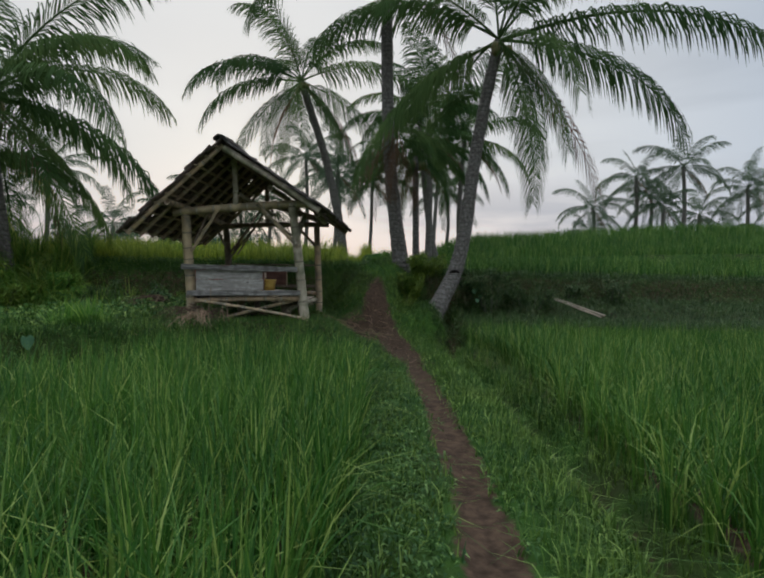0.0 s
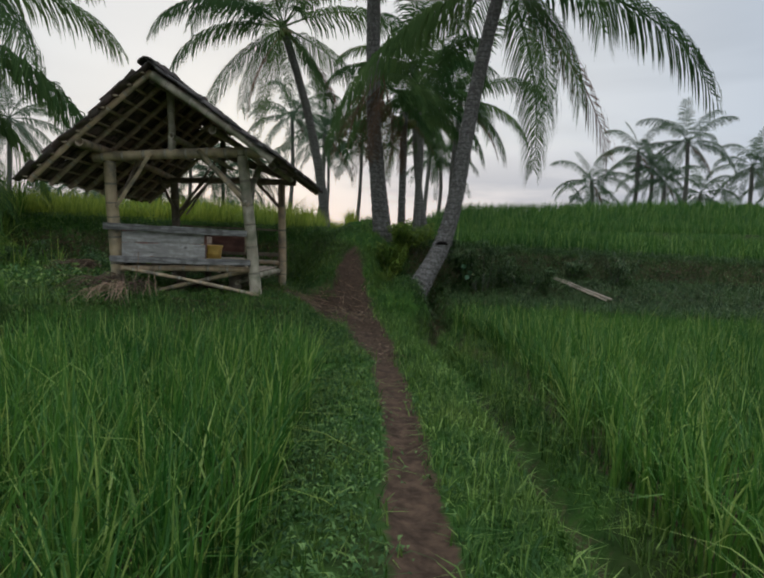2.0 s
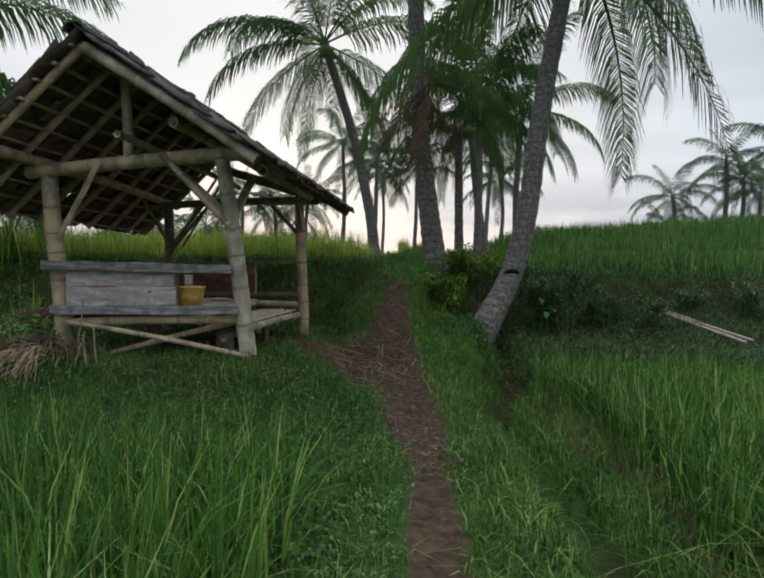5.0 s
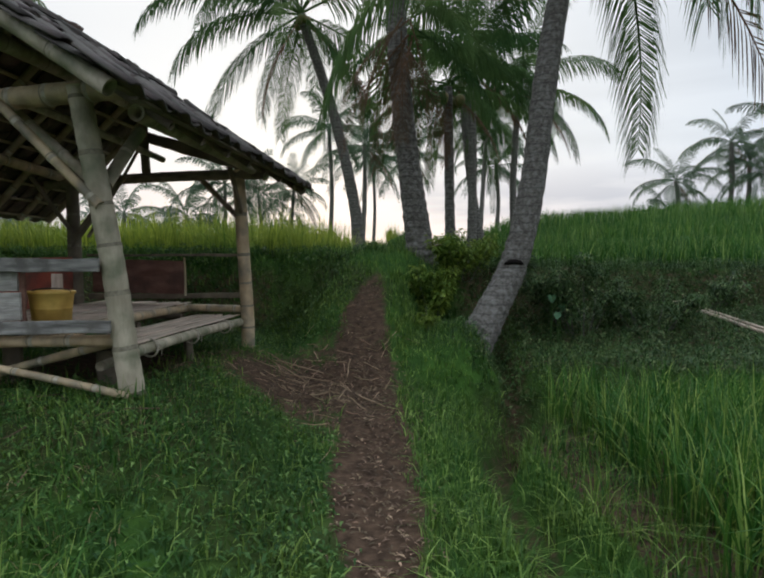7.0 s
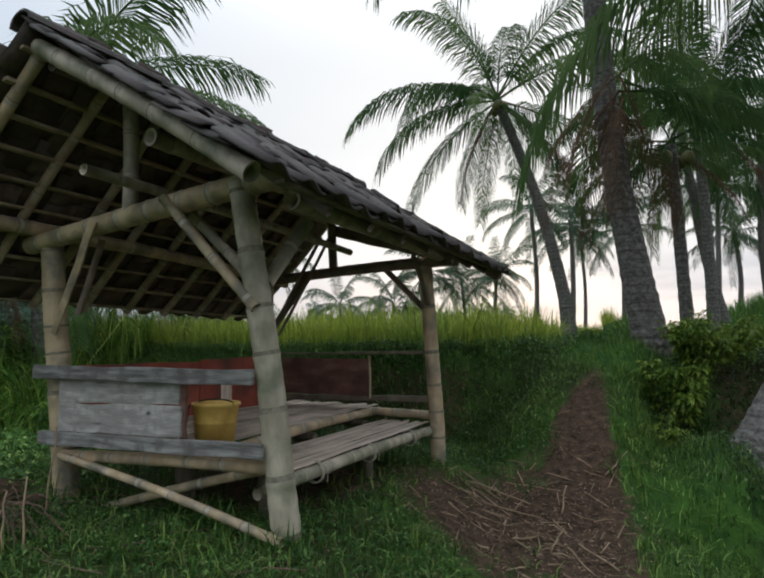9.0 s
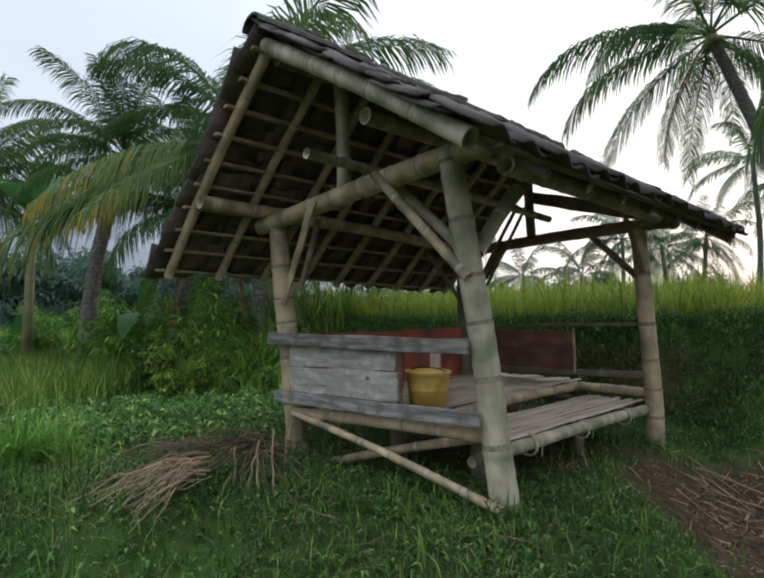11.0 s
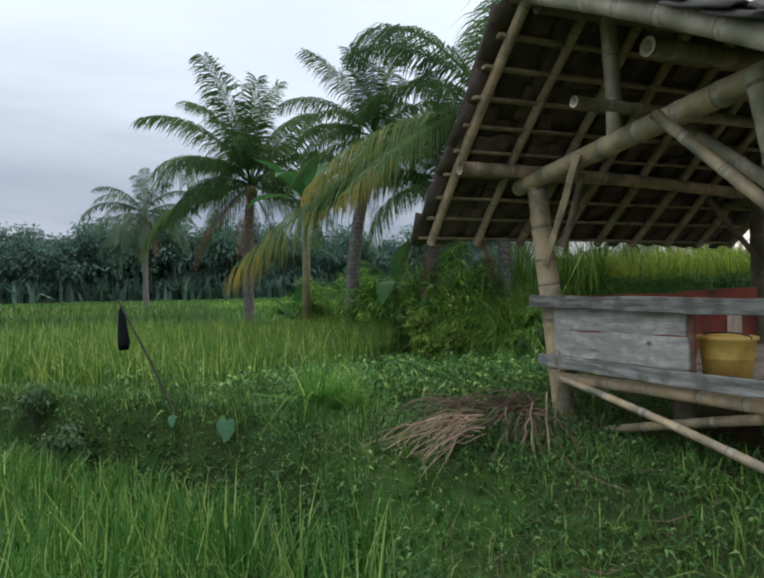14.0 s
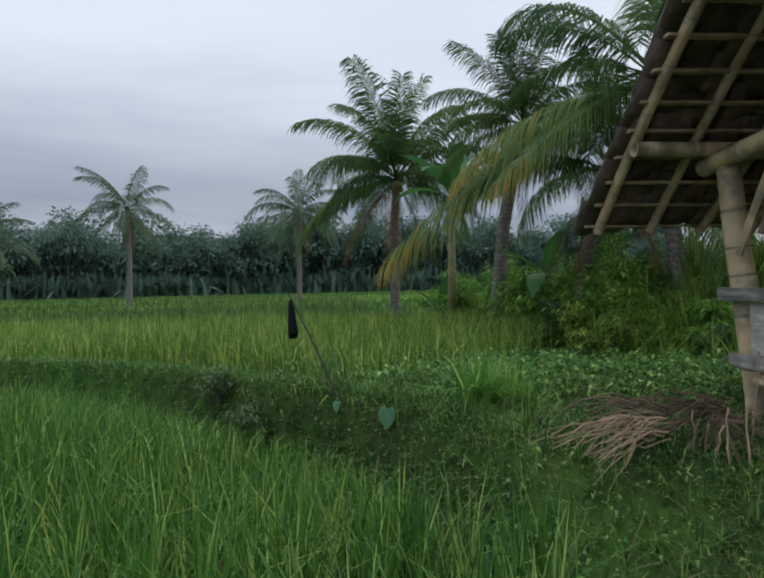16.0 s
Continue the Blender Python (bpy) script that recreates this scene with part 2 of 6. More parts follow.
def bark_rings():
    """Dark leaf scars ringing the trunks, broken and wavy."""
    nt = TRUNK.node_tree
    N, L = nt.nodes, nt.links
    pb = N["Principled BSDF"]
    base = pb.inputs["Base Color"].links[0].from_socket
    tc = N.new("ShaderNodeTexCoord")
    wv = N.new("ShaderNodeTexWave")
    wv.wave_type, wv.bands_direction = "BANDS", "Z"
    wv.inputs["Scale"].default_value, wv.inputs["Distortion"].default_value = 2.6, 1.3
    wv.inputs["Detail"].default_value, wv.inputs["Detail Scale"].default_value = 3, 2.5
    L.new(tc.outputs["Object"], wv.inputs[0])
    mr = N.new("ShaderNodeMapRange")
    mr.inputs[1].default_value, mr.inputs[2].default_value = 0.0, 0.16
    mr.inputs[3].default_value, mr.inputs[4].default_value = 0.42, 0.0
    L.new(wv.outputs["Fac"], mr.inputs[0])
    mx = N.new("ShaderNodeMix")
    mx.data_type = "RGBA"
    mx.inputs[7].default_value = (0.028, 0.025, 0.021, 1)
    L.new(mr.outputs[0], mx.inputs[0])
    L.new(base, mx.inputs[6])
    L.new(mx.outputs[2], pb.inputs["Base Color"])


bark_rings()
CORD = mat("cord_dark", (0.03, 0.025, 0.02), (0.06, 0.05, 0.035), 20, 0.9)
NOTCH_SHADE = mat("notch_shade_dark", (0.008, 0.007, 0.006), (0.016, 0.013, 0.011), 20, 1.0)
MOSSY = mat("bamboo_mossy", (0.09, 0.14, 0.020), (0.20, 0.235, 0.050), 9, 0.65, 0.3, 50, stretch=(1, 1, 0.35), c3=(0.25, 0.25, 0.12), scale3=6)


def ground_material():
    """Short turf and soil; soil shows where the path is trodden (Color attribute 'soil')."""
    m = mat("turf", (0.025, 0.065, 0.014), (0.055, 0.125, 0.022), 5.0, 0.95, 0.6, 40, c3=(0.045, 0.055, 0.02), scale3=0.7)
    nt = m.node_tree
    N, L = nt.nodes, nt.links
    pb = N["Principled BSDF"]
    green = pb.inputs["Base Color"].links[0].from_socket
    at = N.new("ShaderNodeAttribute")
    at.attribute_name = "soil"
    tc = N.new("ShaderNodeTexCoord")
    nz = N.new("ShaderNodeTexNoise")
    nz.inputs["Scale"].default_value, nz.inputs["Detail"].default_value = 14, 6
    L.new(tc.outputs["Object"], nz.inputs[0])
    cr = N.new("ShaderNodeValToRGB")
    cr.color_ramp.elements[0].position, cr.color_ramp.elements[0].color = 0.3, (0.038, 0.025, 0.017, 1)
    cr.color_ramp.elements[1].position, cr.color_ramp.elements[1].color = 0.7, (0.118, 0.076, 0.050, 1)
    L.new(nz.outputs["Fac"], cr.inputs[0])
    ad = N.new("ShaderNodeMath")
    ad.operation = "MULTIPLY_ADD"
    ad.inputs[1].default_value, ad.inputs[2].default_value = 0.7, -0.35
    L.new(nz.outputs["Fac"], ad.inputs[0])
    sm = N.new("ShaderNodeMath")
    sm.operation = "ADD"
    L.new(ad.outputs[0], sm.inputs[0])
    L.new(at.outputs["Fac"], sm.inputs[1])
    mr = N.new("ShaderNodeMapRange")
    mr.inputs[1].default_value, mr.inputs[2].default_value = 0.35, 0.6
    L.new(sm.outputs[0], mr.inputs[0])
    mx = N.new("ShaderNodeMix")
    mx.data_type = "RGBA"
    L.new(mr.outputs[0], mx.inputs[0])
    L.new(green, mx.inputs[6])
    L.new(cr.outputs[0], mx.inputs[7])
    L.new(mx.outputs[2], pb.inputs["Base Color"])
    return m


TURF = ground_material()


# ---------- mesh helpers ----------
def mesh_of(name, verts, faces, material, smooth=False):
    me = bpy.data.meshes.new(name)
    me.from_pydata([tuple(v) for v in verts], [], faces)
    me.materials.append(material)
    if smooth:
        me.polygons.foreach_set("use_smooth", [True] * len(me.polygons))
    me.update()
    return me


def put(name, me, parent=None, label="", m=None):
    ob = new(name, me)
    if parent is not None:
        ob.parent = parent
    if m is not None:
        ob.matrix_basis = m
    if label:
        ob["label"] = label
    return ob


def empty(name, at=(0, 0, 0)):
    ob = new(name)
    ob.location = at
    ob.empty_display_size = 0.1
    return ob


def tube(path, radii, sides=10, cap=True, inner=None):
    """Verts and faces of a tube along a list of points; inner: wall hole radius share at both ends."""
    pts = [Vector(p) for p in path]
    V, F = [], []
    prev = None
    for i, p in enumerate(pts):
        d = (pts[min(i + 1, len(pts) - 1)] - pts[max(i - 1, 0)]).normalized()
        if prev is None:
            a = d.orthogonal().normalized()
        else:
            a = (prev - d * prev.dot(d)).normalized()
        prev = a
        b = d.cross(a)
        for k in range(sides):
            w = 2 * math.pi * k / sides
            V.append(p + (a * math.cos(w) + b * math.sin(w)) * radii[i])
    n = len(pts)
    for i in range(n - 1):
        for k in range(sides):
            k2 = (k + 1) % sides
            F.append((i * sides + k, i * sides + k2, (i + 1) * sides + k2, (i + 1) * sides + k))
    if cap:
        for i, flip in ((0, True), (n - 1, False)):
            ring = [i * sides + k for k in range(sides)]
            if inner:
                d = (pts[1] - pts[0]).normalized() if i == 0 else (pts[-2] - pts[-1]).normalized()
                c = pts[i]
                s1 = len(V)
                for k in range(sides):
                    V.append(c + (V[ring[k]] - c) * inner)
                s2 = len(V)
                for k in range(sides):
                    V.append(c + (V[ring[k]] - c) * inner + d * 0.12)
                for k in range(sides):
                    k2 = (k + 1) % sides
                    q = [(ring[k], ring[k2], s1 + k2, s1 + k), (s1 + k, s1 + k2, s2 + k2, s2 + k)]
                    F.extend([f[::-1] for f in q] if not flip else q)
                F.append(tuple(range(s2, s2 + sides)) if flip else tuple(range(s2 + sides - 1, s2 - 1, -1)))
            else:
                F.append(tuple(ring[::-1]) if flip else tuple(ring))
    return V, F


def smooth01(a, b, v):
    t = np.clip((v - a) / (b - a), 0, 1)
    return t * t * (3 - 2 * t)


# ---------- terrain ----------
PATH_Y = [-40, -3, 0, 3.3, 5.0, 6.5, 8.5, 10.3, 12.0, 12.7, 13.5, 15.0, 17.0, 21.0, 27.0, 60.0]
PATH_X = [0.0, 0.30, 0.45, 0.63, 0.64, 0.62, 0.52, 0.29, 0.0, -0.09, -0.15, -0.10, 0.0, -0.3, -1.0, -3.0]
PATH_Z = [0.0, 0.0, 0.0, 0.0, 0.0, 0.0, 0.02, 0.07, 0.18, 0.48, 0.95, 1.66, 2.0, 2.2, 2.35, 2.0]
BUND_X = [-30, -10.5, -8.6, -7.1, -5.6, -4.6, -3.3, -2.6, -0.5, 0.6]
BUND_Y = [-22, -1.2, 2.6, 4.75, 6.55, 7.4, 7.8, 7.88, 7.95, 8.2]



def wob(x, y, s, k=0.0):
    """Cheap smooth unevenness."""
    return (np.sin(x * 1.7 * s + 1.3 + k) * np.cos(y * 2.1 * s - 0.7 + k) + np.sin((x + y) * 3.1 * s + k) * 0.5 + np.cos((x - 1.6 * y) * 4.7 * s + 2 * k) * 0.35) / 1.85


def ditch_line(y):
    """Distance of the ditch from the path; it swings round the foot of the leaning palm."""
    return 1.02 + 0.72 * smooth01(10.6, 12.5, y)


def terrain(x, y):
    x, y = np.asarray(x, float), np.asarray(y, float)
    xp, zp = np.interp(y, PATH_Y, PATH_X), np.interp(y, PATH_Y, PATH_Z)
    u = x - xp
    # ground to the left: front paddy, bund, second paddy, hut yard
    by = np.interp(x, BUND_X, BUND_Y)
    s = y - by
    yard = 0.12 + 0.40 * smooth01(0.0, 1.5 - 1.1 * smooth01(-2.0, -3.2, x), s) * smooth01(-0.35, -1.5, u)
    yard = yard - 0.20 * np.exp(-((s - 1.15) / 0.28) ** 2) * smooth01(-4.0, -5.0, x)
    paddy2 = smooth01(-5.6, -6.6, x + 0.12 * wob(x, y, 1.0)) * smooth01(1.15, 1.75, s)
    yard = yard + (0.02 + 0.30 * smooth01(-17.5, -16.0, x) - yard) * paddy2
    floor1 = -0.22 - 0.10 * np.exp(-((s + 0.22) / 0.2) ** 2) * smooth01(-2.0, -3.0, x)
    left = floor1 + (yard - floor1) * smooth01(-0.1, 0.27, s)
    left = zp + (left - zp) * smooth01(-0.35, -1.0 - 0.5 * smooth01(12.5, 14, y), u)
    left = np.where(y > 8, np.maximum(left, np.minimum(zp, 0.5) * smooth01(-3, 0, u)), left)
    # upper terrace behind the hut
    edge = 13.35 + 0.25 * np.sin(x * 0.9) + 0.15 * np.sin(x * 2.3 + 1) + 1.2 * smooth01(-2.2, -0.6, u) + 1.6 * smooth01(-0.8, 0.0, u)
    terr = smooth01(-0.1, 0.75, y - edge) * (0.35 * smooth01(-24, -12, x) + 0.65 * smooth01(-12.5, -8.8, x + 0.15 * (y - 13)))
    tz = 1.62 + 0.012 * (y - 13.5)
    left = left + (tz - left) * terr
    # right: verge, ditch, paddy, bank, rising terraces
    ditch = np.exp(-((u - ditch_line(y)) / 0.20) ** 2) * 0.46 * smooth01(15, 13.5, y)
    far = 12.15 + 0.25 * np.sin(x * 0.7)
    pad = -0.18 * smooth01(0.75, 1.3, u)
    strip = 0.30 + 0.45 * smooth01(13.0, 16.0, y)
    right = pad + (strip - pad) * smooth01(-0.15, 0.4, y - far)
    near_bank = 15.7 - 1.6 * smooth01(4.0, 1.0, u)
    right = right + (1.45 - right) * smooth01(0, 1.1, y - near_bank)
    rise = 0.45 * smooth01(20.0, 20.5, y) + 0.75 * smooth01(24, 24.6, y) + 1.5 * smooth01(26, 33, y)
    right = right + rise * (0.75 * smooth01(1.0, 7.0, u) + 0.35 * smooth01(5.0, 22.0, u))
    right = zp + (right - zp) * smooth01(0.3, 0.9, u) - ditch
    right = right + 0.38 * np.exp(-((x - 1.05) / 0.50) ** 2 - ((y - 13.25) / 0.75) ** 2)
    z = np.where(u < 0, left, right)
    tread = np.exp(-(u / 0.17) ** 2) * 0.05 * smooth01(22, 14, y)
    z = z - tread
    # wide land falls away to one level
    r = np.hypot(x, y - 10)
    flat = smooth01(38, 75, r)
    z = z + (0.45 - z) * flat
    z = z + 0.30 * smooth01(24, 40, -x) * (1 - flat) + 0.02 * wob(x, y, 2.2) * smooth01(40, 20, r) + 0.012 * wob(x, y, 6.1, 1.0) * smooth01(30, 15, r)
    return z


def u_of(x, y):
    return x - np.interp(y, PATH_Y, PATH_X)


def s_of(x, y):
    return y - np.interp(x, BUND_X, BUND_Y)


def far_of(x, y):
    return y - (12.15 + 0.25 * np.sin(x * 0.7))


def edge_of(x, y):
    u = u_of(x, y)
    return y - (13.35 + 0.25 * np.sin(x * 0.9) + 0.15 * np.sin(x * 2.3 + 1) + 1.2 * smooth01(-2.2, -0.6, u) + 1.6 * smooth01(-0.8, 0.0, u))


def soil_amount(x, y):
    x, y = np.asarray(x, float), np.asarray(y, float)
    u = x - np.interp(y, PATH_Y, PATH_X)
    w = 0.085 + 0.06 * wob(x, y, 1.3) + 0.17 * smooth01(8, 10.5, y) - 0.20 * smooth01(12.8, 14.5, y)
    a = smooth01(w + 0.18, w - 0.05, np.abs(u)) * smooth01(15.6, 13.1, y)
    # trodden earth beside the hut
    b = np.exp(-(((x + 0.60) / 1.0) ** 2 + ((y - 11.75) / 1.2) ** 2)) * (0.9 + 0.25 * wob(x, y, 2.0))
    c = 0.75 * np.exp(-(((x + 2.4) / 1.3) ** 2 + ((y - 11.2) / 1.3) ** 2))
    s = y - np.interp(x, BUND_X, BUND_Y)
    far = 12.15 + 0.25 * np.sin(x * 0.7)
    mud = np.maximum(smooth01(0.1, -0.2, s) * smooth01(-0.9, -1.2, u), smooth01(1.35, 1.6, u) * smooth01(0.1, -0.3, y - far)) * 0.8
    face = 0.55 * np.exp(-((u - ditch_line(y)) / 0.25) ** 2) * smooth01(15, 13, y)
    e2 = edge_of(x, y)
    bank = 0.5 * smooth01(-0.35, 0.0, e2) * smooth01(0.75, 0.4, e2) * smooth01(-0.9, -1.6, u)
    bank2 = 0.5 * smooth01(0.0, 0.6, far_of(x, y)) * smooth01(17.2, 16.4, y) * smooth01(0.8, 1.4, u)
    bund = 0.36 * smooth01(-0.4, -0.2, s) * smooth01(0.28, 0.16, s) * smooth01(-1.2, -2.2, x)
    return np.clip(np.maximum.reduce([a, b, c, mud, face, bank, bank2, bund]), 0, 1)


def axis(lo, hi, step, reach):
    out = list(np.arange(lo, hi + 1e-6, step))
    d, p = step, hi
    while p < reach:
        d *= 1.16
        p += d
        out.append(p)
    d, p = step, lo
    while p > -reach:
        d *= 1.16
        p -= d
        out.insert(0, p)
    return np.array(out)


def build_ground():
    ax, ay = axis(-9.5, 7.0, 0.11, 3000), axis(-1.0, 18.0, 0.11, 3000)
    X, Y = np.meshgrid(ax, ay)
    Z = terrain(X, Y)
    nx, ny = len(ax), len(ay)
    V = np.stack([X.ravel(), Y.ravel(), Z.ravel()], 1)
    i = np.arange(nx * ny).reshape(ny, nx)
    F = np.stack([i[:-1, :-1].ravel(), i[:-1, 1:].ravel(), i[1:, 1:].ravel(), i[1:, :-1].ravel()], 1)
    me = mesh_of("ground", V, F.tolist(), TURF, True)
    at = me.attributes.new("soil", "FLOAT", "POINT")
    at.data.foreach_set("value", soil_amount(V[:, 0], V[:, 1]).astype(np.float32))
    ob = put("ground", me)
    return tagged(ob, "grassy terraced ground with a trodden reddish earth path", "ground", kind="structure")


build_ground()


# ---------- blades: rice, grass, weeds ----------
def blades(name, px, py, h, w, lean, per, spread, material, label, category, seg=3, seed=1, hvar=0.3, droop=1.0, sink=0.02):
    """One mesh of many curved tapering blades; px, py: clump places; h: blade height array or number."""
    rng = np.random.default_rng(seed)
    px, py = np.asarray(px), np.asarray(py)
    n = len(px) * per
    bx = np.repeat(px, per) + rng.normal(0, spread, n)
    by = np.repeat(py, per) + rng.normal(0, spread, n)
    hh = np.repeat(np.broadcast_to(h, px.shape), per) * (1 + hvar * rng.uniform(-1, 0.6, n))
    ww = np.repeat(np.broadcast_to(w, px.shape), per) * rng.uniform(0.7, 1.3, n)
    bz = terrain(bx, by) - sink
    ang = rng.uniform(0, 2 * np.pi, n)
    ln = np.abs(rng.normal(0, lean, n)) + 0.04
    side = ang + np.pi / 2 + rng.normal(0, 0.5, n)
    lv = seg + 1
    V = np.zeros((n, 2 * seg + 1, 3))
    for k in range(lv):
        f = k / seg
        out = hh * ln * (f ** 2.0) * 1.3
        up = hh * f - hh * ln * droop * f ** 3 * 0.55
        cx, cy, cz = bx + np.cos(ang) * out, by + np.sin(ang) * out, bz + up
        wk = ww * (1 - 0.55 * f) * 0.5
        if k < seg:
            V[:, 2 * k] = np.stack([cx - np.cos(side) * wk, cy - np.sin(side) * wk, cz], 1)
            V[:, 2 * k + 1] = np.stack([cx + np.cos(side) * wk, cy + np.sin(side) * wk, cz], 1)
        else:
            V[:, 2 * seg] = np.stack([cx, cy, cz], 1)
    m = 2 * seg + 1
    base = (np.arange(n) * m)[:, None]
    quads = np.concatenate([base + np.array([2 * k, 2 * k + 1, 2 * k + 3, 2 * k + 2]) for k in range(seg - 1)]) if seg > 1 else np.zeros((0, 4), int)
    tris = base + np.array([2 * seg - 2, 2 * seg - 1, 2 * seg])
    me = bpy.data.meshes.new(name)
    nv = n * m
    me.vertices.add(nv)
    me.vertices.foreach_set("co", V.reshape(-1).astype(np.float32))
    loops = np.concatenate([quads.reshape(-1), tris.reshape(-1)]).astype(np.int32)
    me.loops.add(len(loops))
    me.loops.foreach_set("vertex_index", loops)
    starts = np.concatenate([np.arange(len(quads)) * 4, len(quads) * 4 + np.arange(len(tris)) * 3]).astype(np.int32)
    me.polygons.add(len(starts))
    me.polygons.foreach_set("loop_start", starts)
    me.update(calc_edges=True)
    me.materials.append(material)
    return tagged(put(name, me), label, category, kind="stuff")


def scatter(x0, x1, y0, y1, step, keep, seed=0, jitter=0.4):
    rng = np.random.default_rng(seed)
    X, Y = np.meshgrid(np.arange(x0, x1, step), np.arange(y0, y1, step))
    X = X.ravel() + rng.uniform(-jitter, jitter, X.size) * step
    Y = Y.ravel() + rng.uniform(-jitter, jitter, Y.size) * step
    k = keep(X, Y)
    return X[k], Y[k]


def rice_start(y):
    """Distance from the path at which the rice on the far side of the ditch begins."""
    return np.interp(y, [0.0, 3.0, 6.0, 8.5, 11.0], [1.30, 1.32, 1.45, 1.75, 2.0])


def plant_fields():
    x, y = scatter(-10.5, 0.3, -7.0, 8.2, 0.205, lambda x, y: ((y > -2.5) | (np.sin(x * 91 + y * 57) > 0.1)) & (u_of(x, y) < -0.85) & (s_of(x, y) < -0.05 - 0.25 * smooth01(-2.4, -3.2, x)), 1)
    near_bund = (x < -2.7) & (y > 0.5)
    xb, yb, x, y = x[near_bund], y[near_bund], x[~near_bund], y[~near_bund]
    blades("rice_field", xb, yb, (0.90 - 0.46 * smooth01(-2.6, -3.8, xb) * smooth01(-2.4, -0.5, s_of(xb, yb))) * (1 + 0.14 * wob(xb, yb, 1.6)), 0.015, 0.28, 20, 0.034, RICE, "pale green rice plants standing before the bund", "rice", seed=20, hvar=0.4)
    blades("rice_field", x, y, (0.90 - 0.46 * smooth01(-2.6, -3.8, x) * smooth01(-2.4, -0.5, s_of(x, y))) * (1 + 0.10 * wob(x, y, 1.1)), 0.0145, 0.27, 24, 0.034, RICE, "bright green young rice plants growing in dense clumps", "rice", seed=2)
    x, y = scatter(1.2, 11.0, -7.0, 12.6, 0.215, lambda x, y: ((y > -2.0) & (x < 9.5) | (np.sin(x * 91 + y * 57) > 0.1)) & (u_of(x, y) > rice_start(y)) & (far_of(x, y) < -0.05), 3)
    blades("rice_field", x, y, 0.74 * (1 + 0.08 * wob(x, y, 1.1)), 0.0145, 0.32, 22, 0.036, RICE, "bright green young rice plants growing in dense clumps", "rice", seed=4)
    x, y = scatter(-26, -6.2, -16, 13.0, 0.26, lambda x, y: (s_of(x, y) > 1.55) & (x < -6.1 - 0.10 * wob(x, y, 1)) & (y < 2.2 - 0.95 * x - 0.5) & (y < 11.8), 5)
    k = x < -16.2
    blades("rice_field", x[k], y[k], 0.5, 0.018, 0.40, 14, 0.06, RICE_DARK, "lower paddy of dark green rice", "rice", seg=2, seed=21)
    x, y = x[~k], y[~k]
    blades("rice_field", x, y, 0.72 * (1 + 0.16 * wob(x, y, 1.7)), 0.017, 0.40, 14, 0.06, RICE_PALE, "wide paddy of bright green rice behind a grassy bund", "rice", seg=2, seed=6)
    x, y = scatter(-13, -0.5, 13.2, 22.0, 0.2, lambda x, y: (edge_of(x, y) > 0.85) & (u_of(x, y) < -1.2) & (x + 0.15 * (y - 13) > -9.2), 7)
    blades("rice_field", x, y, 0.70 * (1 + 0.2 * wob(x, y, 2.1)), 0.018, 0.5, 13, 0.06, RICE_RIPE, "yellowing ripening rice on the upper terrace", "rice", seg=3, seed=8, hvar=0.5)
    x, y = scatter(-9, 2.0, 26.5, 33.0, 0.32, lambda x, y: x < 2.0, 18)
    blades("rice_field", x, y, 0.75, 0.024, 0.34, 12, 0.12, RICE_RIPE, "yellowing rice beyond the palms at the path's end", "rice", seg=2, seed=19)
    x, y = scatter(1.5, 34.0, 16.0, 34.0, 0.34, lambda x, y: (u_of(x, y) > 1.9) & (y > 17.0 - 0.9 * smooth01(5, 2, x)), 9)
    blades("rice_field", x, y, 0.66, 0.022, 0.34, 12, 0.12, RICE_DARK, "green rice on rising terraces", "rice", seg=2, seed=10)


plant_fields()


def rice_ears():
    """Nodding half-ripe ears and a few bent old leaves above the nearest rice."""
    rng = np.random.default_rng(91)
    x, y = scatter(-6.5, 0.3, -1.0, 8.0, 0.205, lambda x, y: (u_of(x, y) < -0.85) & (s_of(x, y) < -0.35) & (rng.uniform(0, 1, x.shape) < 0.62), 1)
    blades("rice_ears", x, y, 0.80 - 0.30 * smooth01(-2.6, -3.8, x) * smooth01(-2.4, -0.5, s_of(x, y)), 0.012, 0.72, 3, 0.05, EAR, "nodding pale green rice ears above the leaves", "rice", seg=5, seed=92, hvar=0.2, droop=1.25)
    x, y = scatter(-16, -6.2, -8, 11.8, 0.26, lambda x, y: (s_of(x, y) > 1.6) & (x < -6.2) & (y < 1.7 - 0.95 * x) & (y < 11.8) & (rng.uniform(0, 1, x.shape) < 0.3), 5)
    blades("rice_ears", x, y, 0.74, 0.013, 0.8, 2, 0.06, RICE_RIPE, "nodding pale green rice ears above the leaves", "rice", seg=4, seed=96, hvar=0.2, droop=1.25)
    x, y = scatter(1.4, 6.0, -1.0, 12.0, 0.215, lambda x, y: (u_of(x, y) > rice_start(y)) & (far_of(x, y) < -0.1) & (rng.uniform(0, 1, x.shape) < 0.5), 3)
    blades("rice_ears", x, y, 0.72, 0.011, 0.8, 3, 0.05, EAR, "nodding pale green rice ears above the leaves", "rice", seg=5, seed=94, hvar=0.2, droop=1.25)


rice_ears()


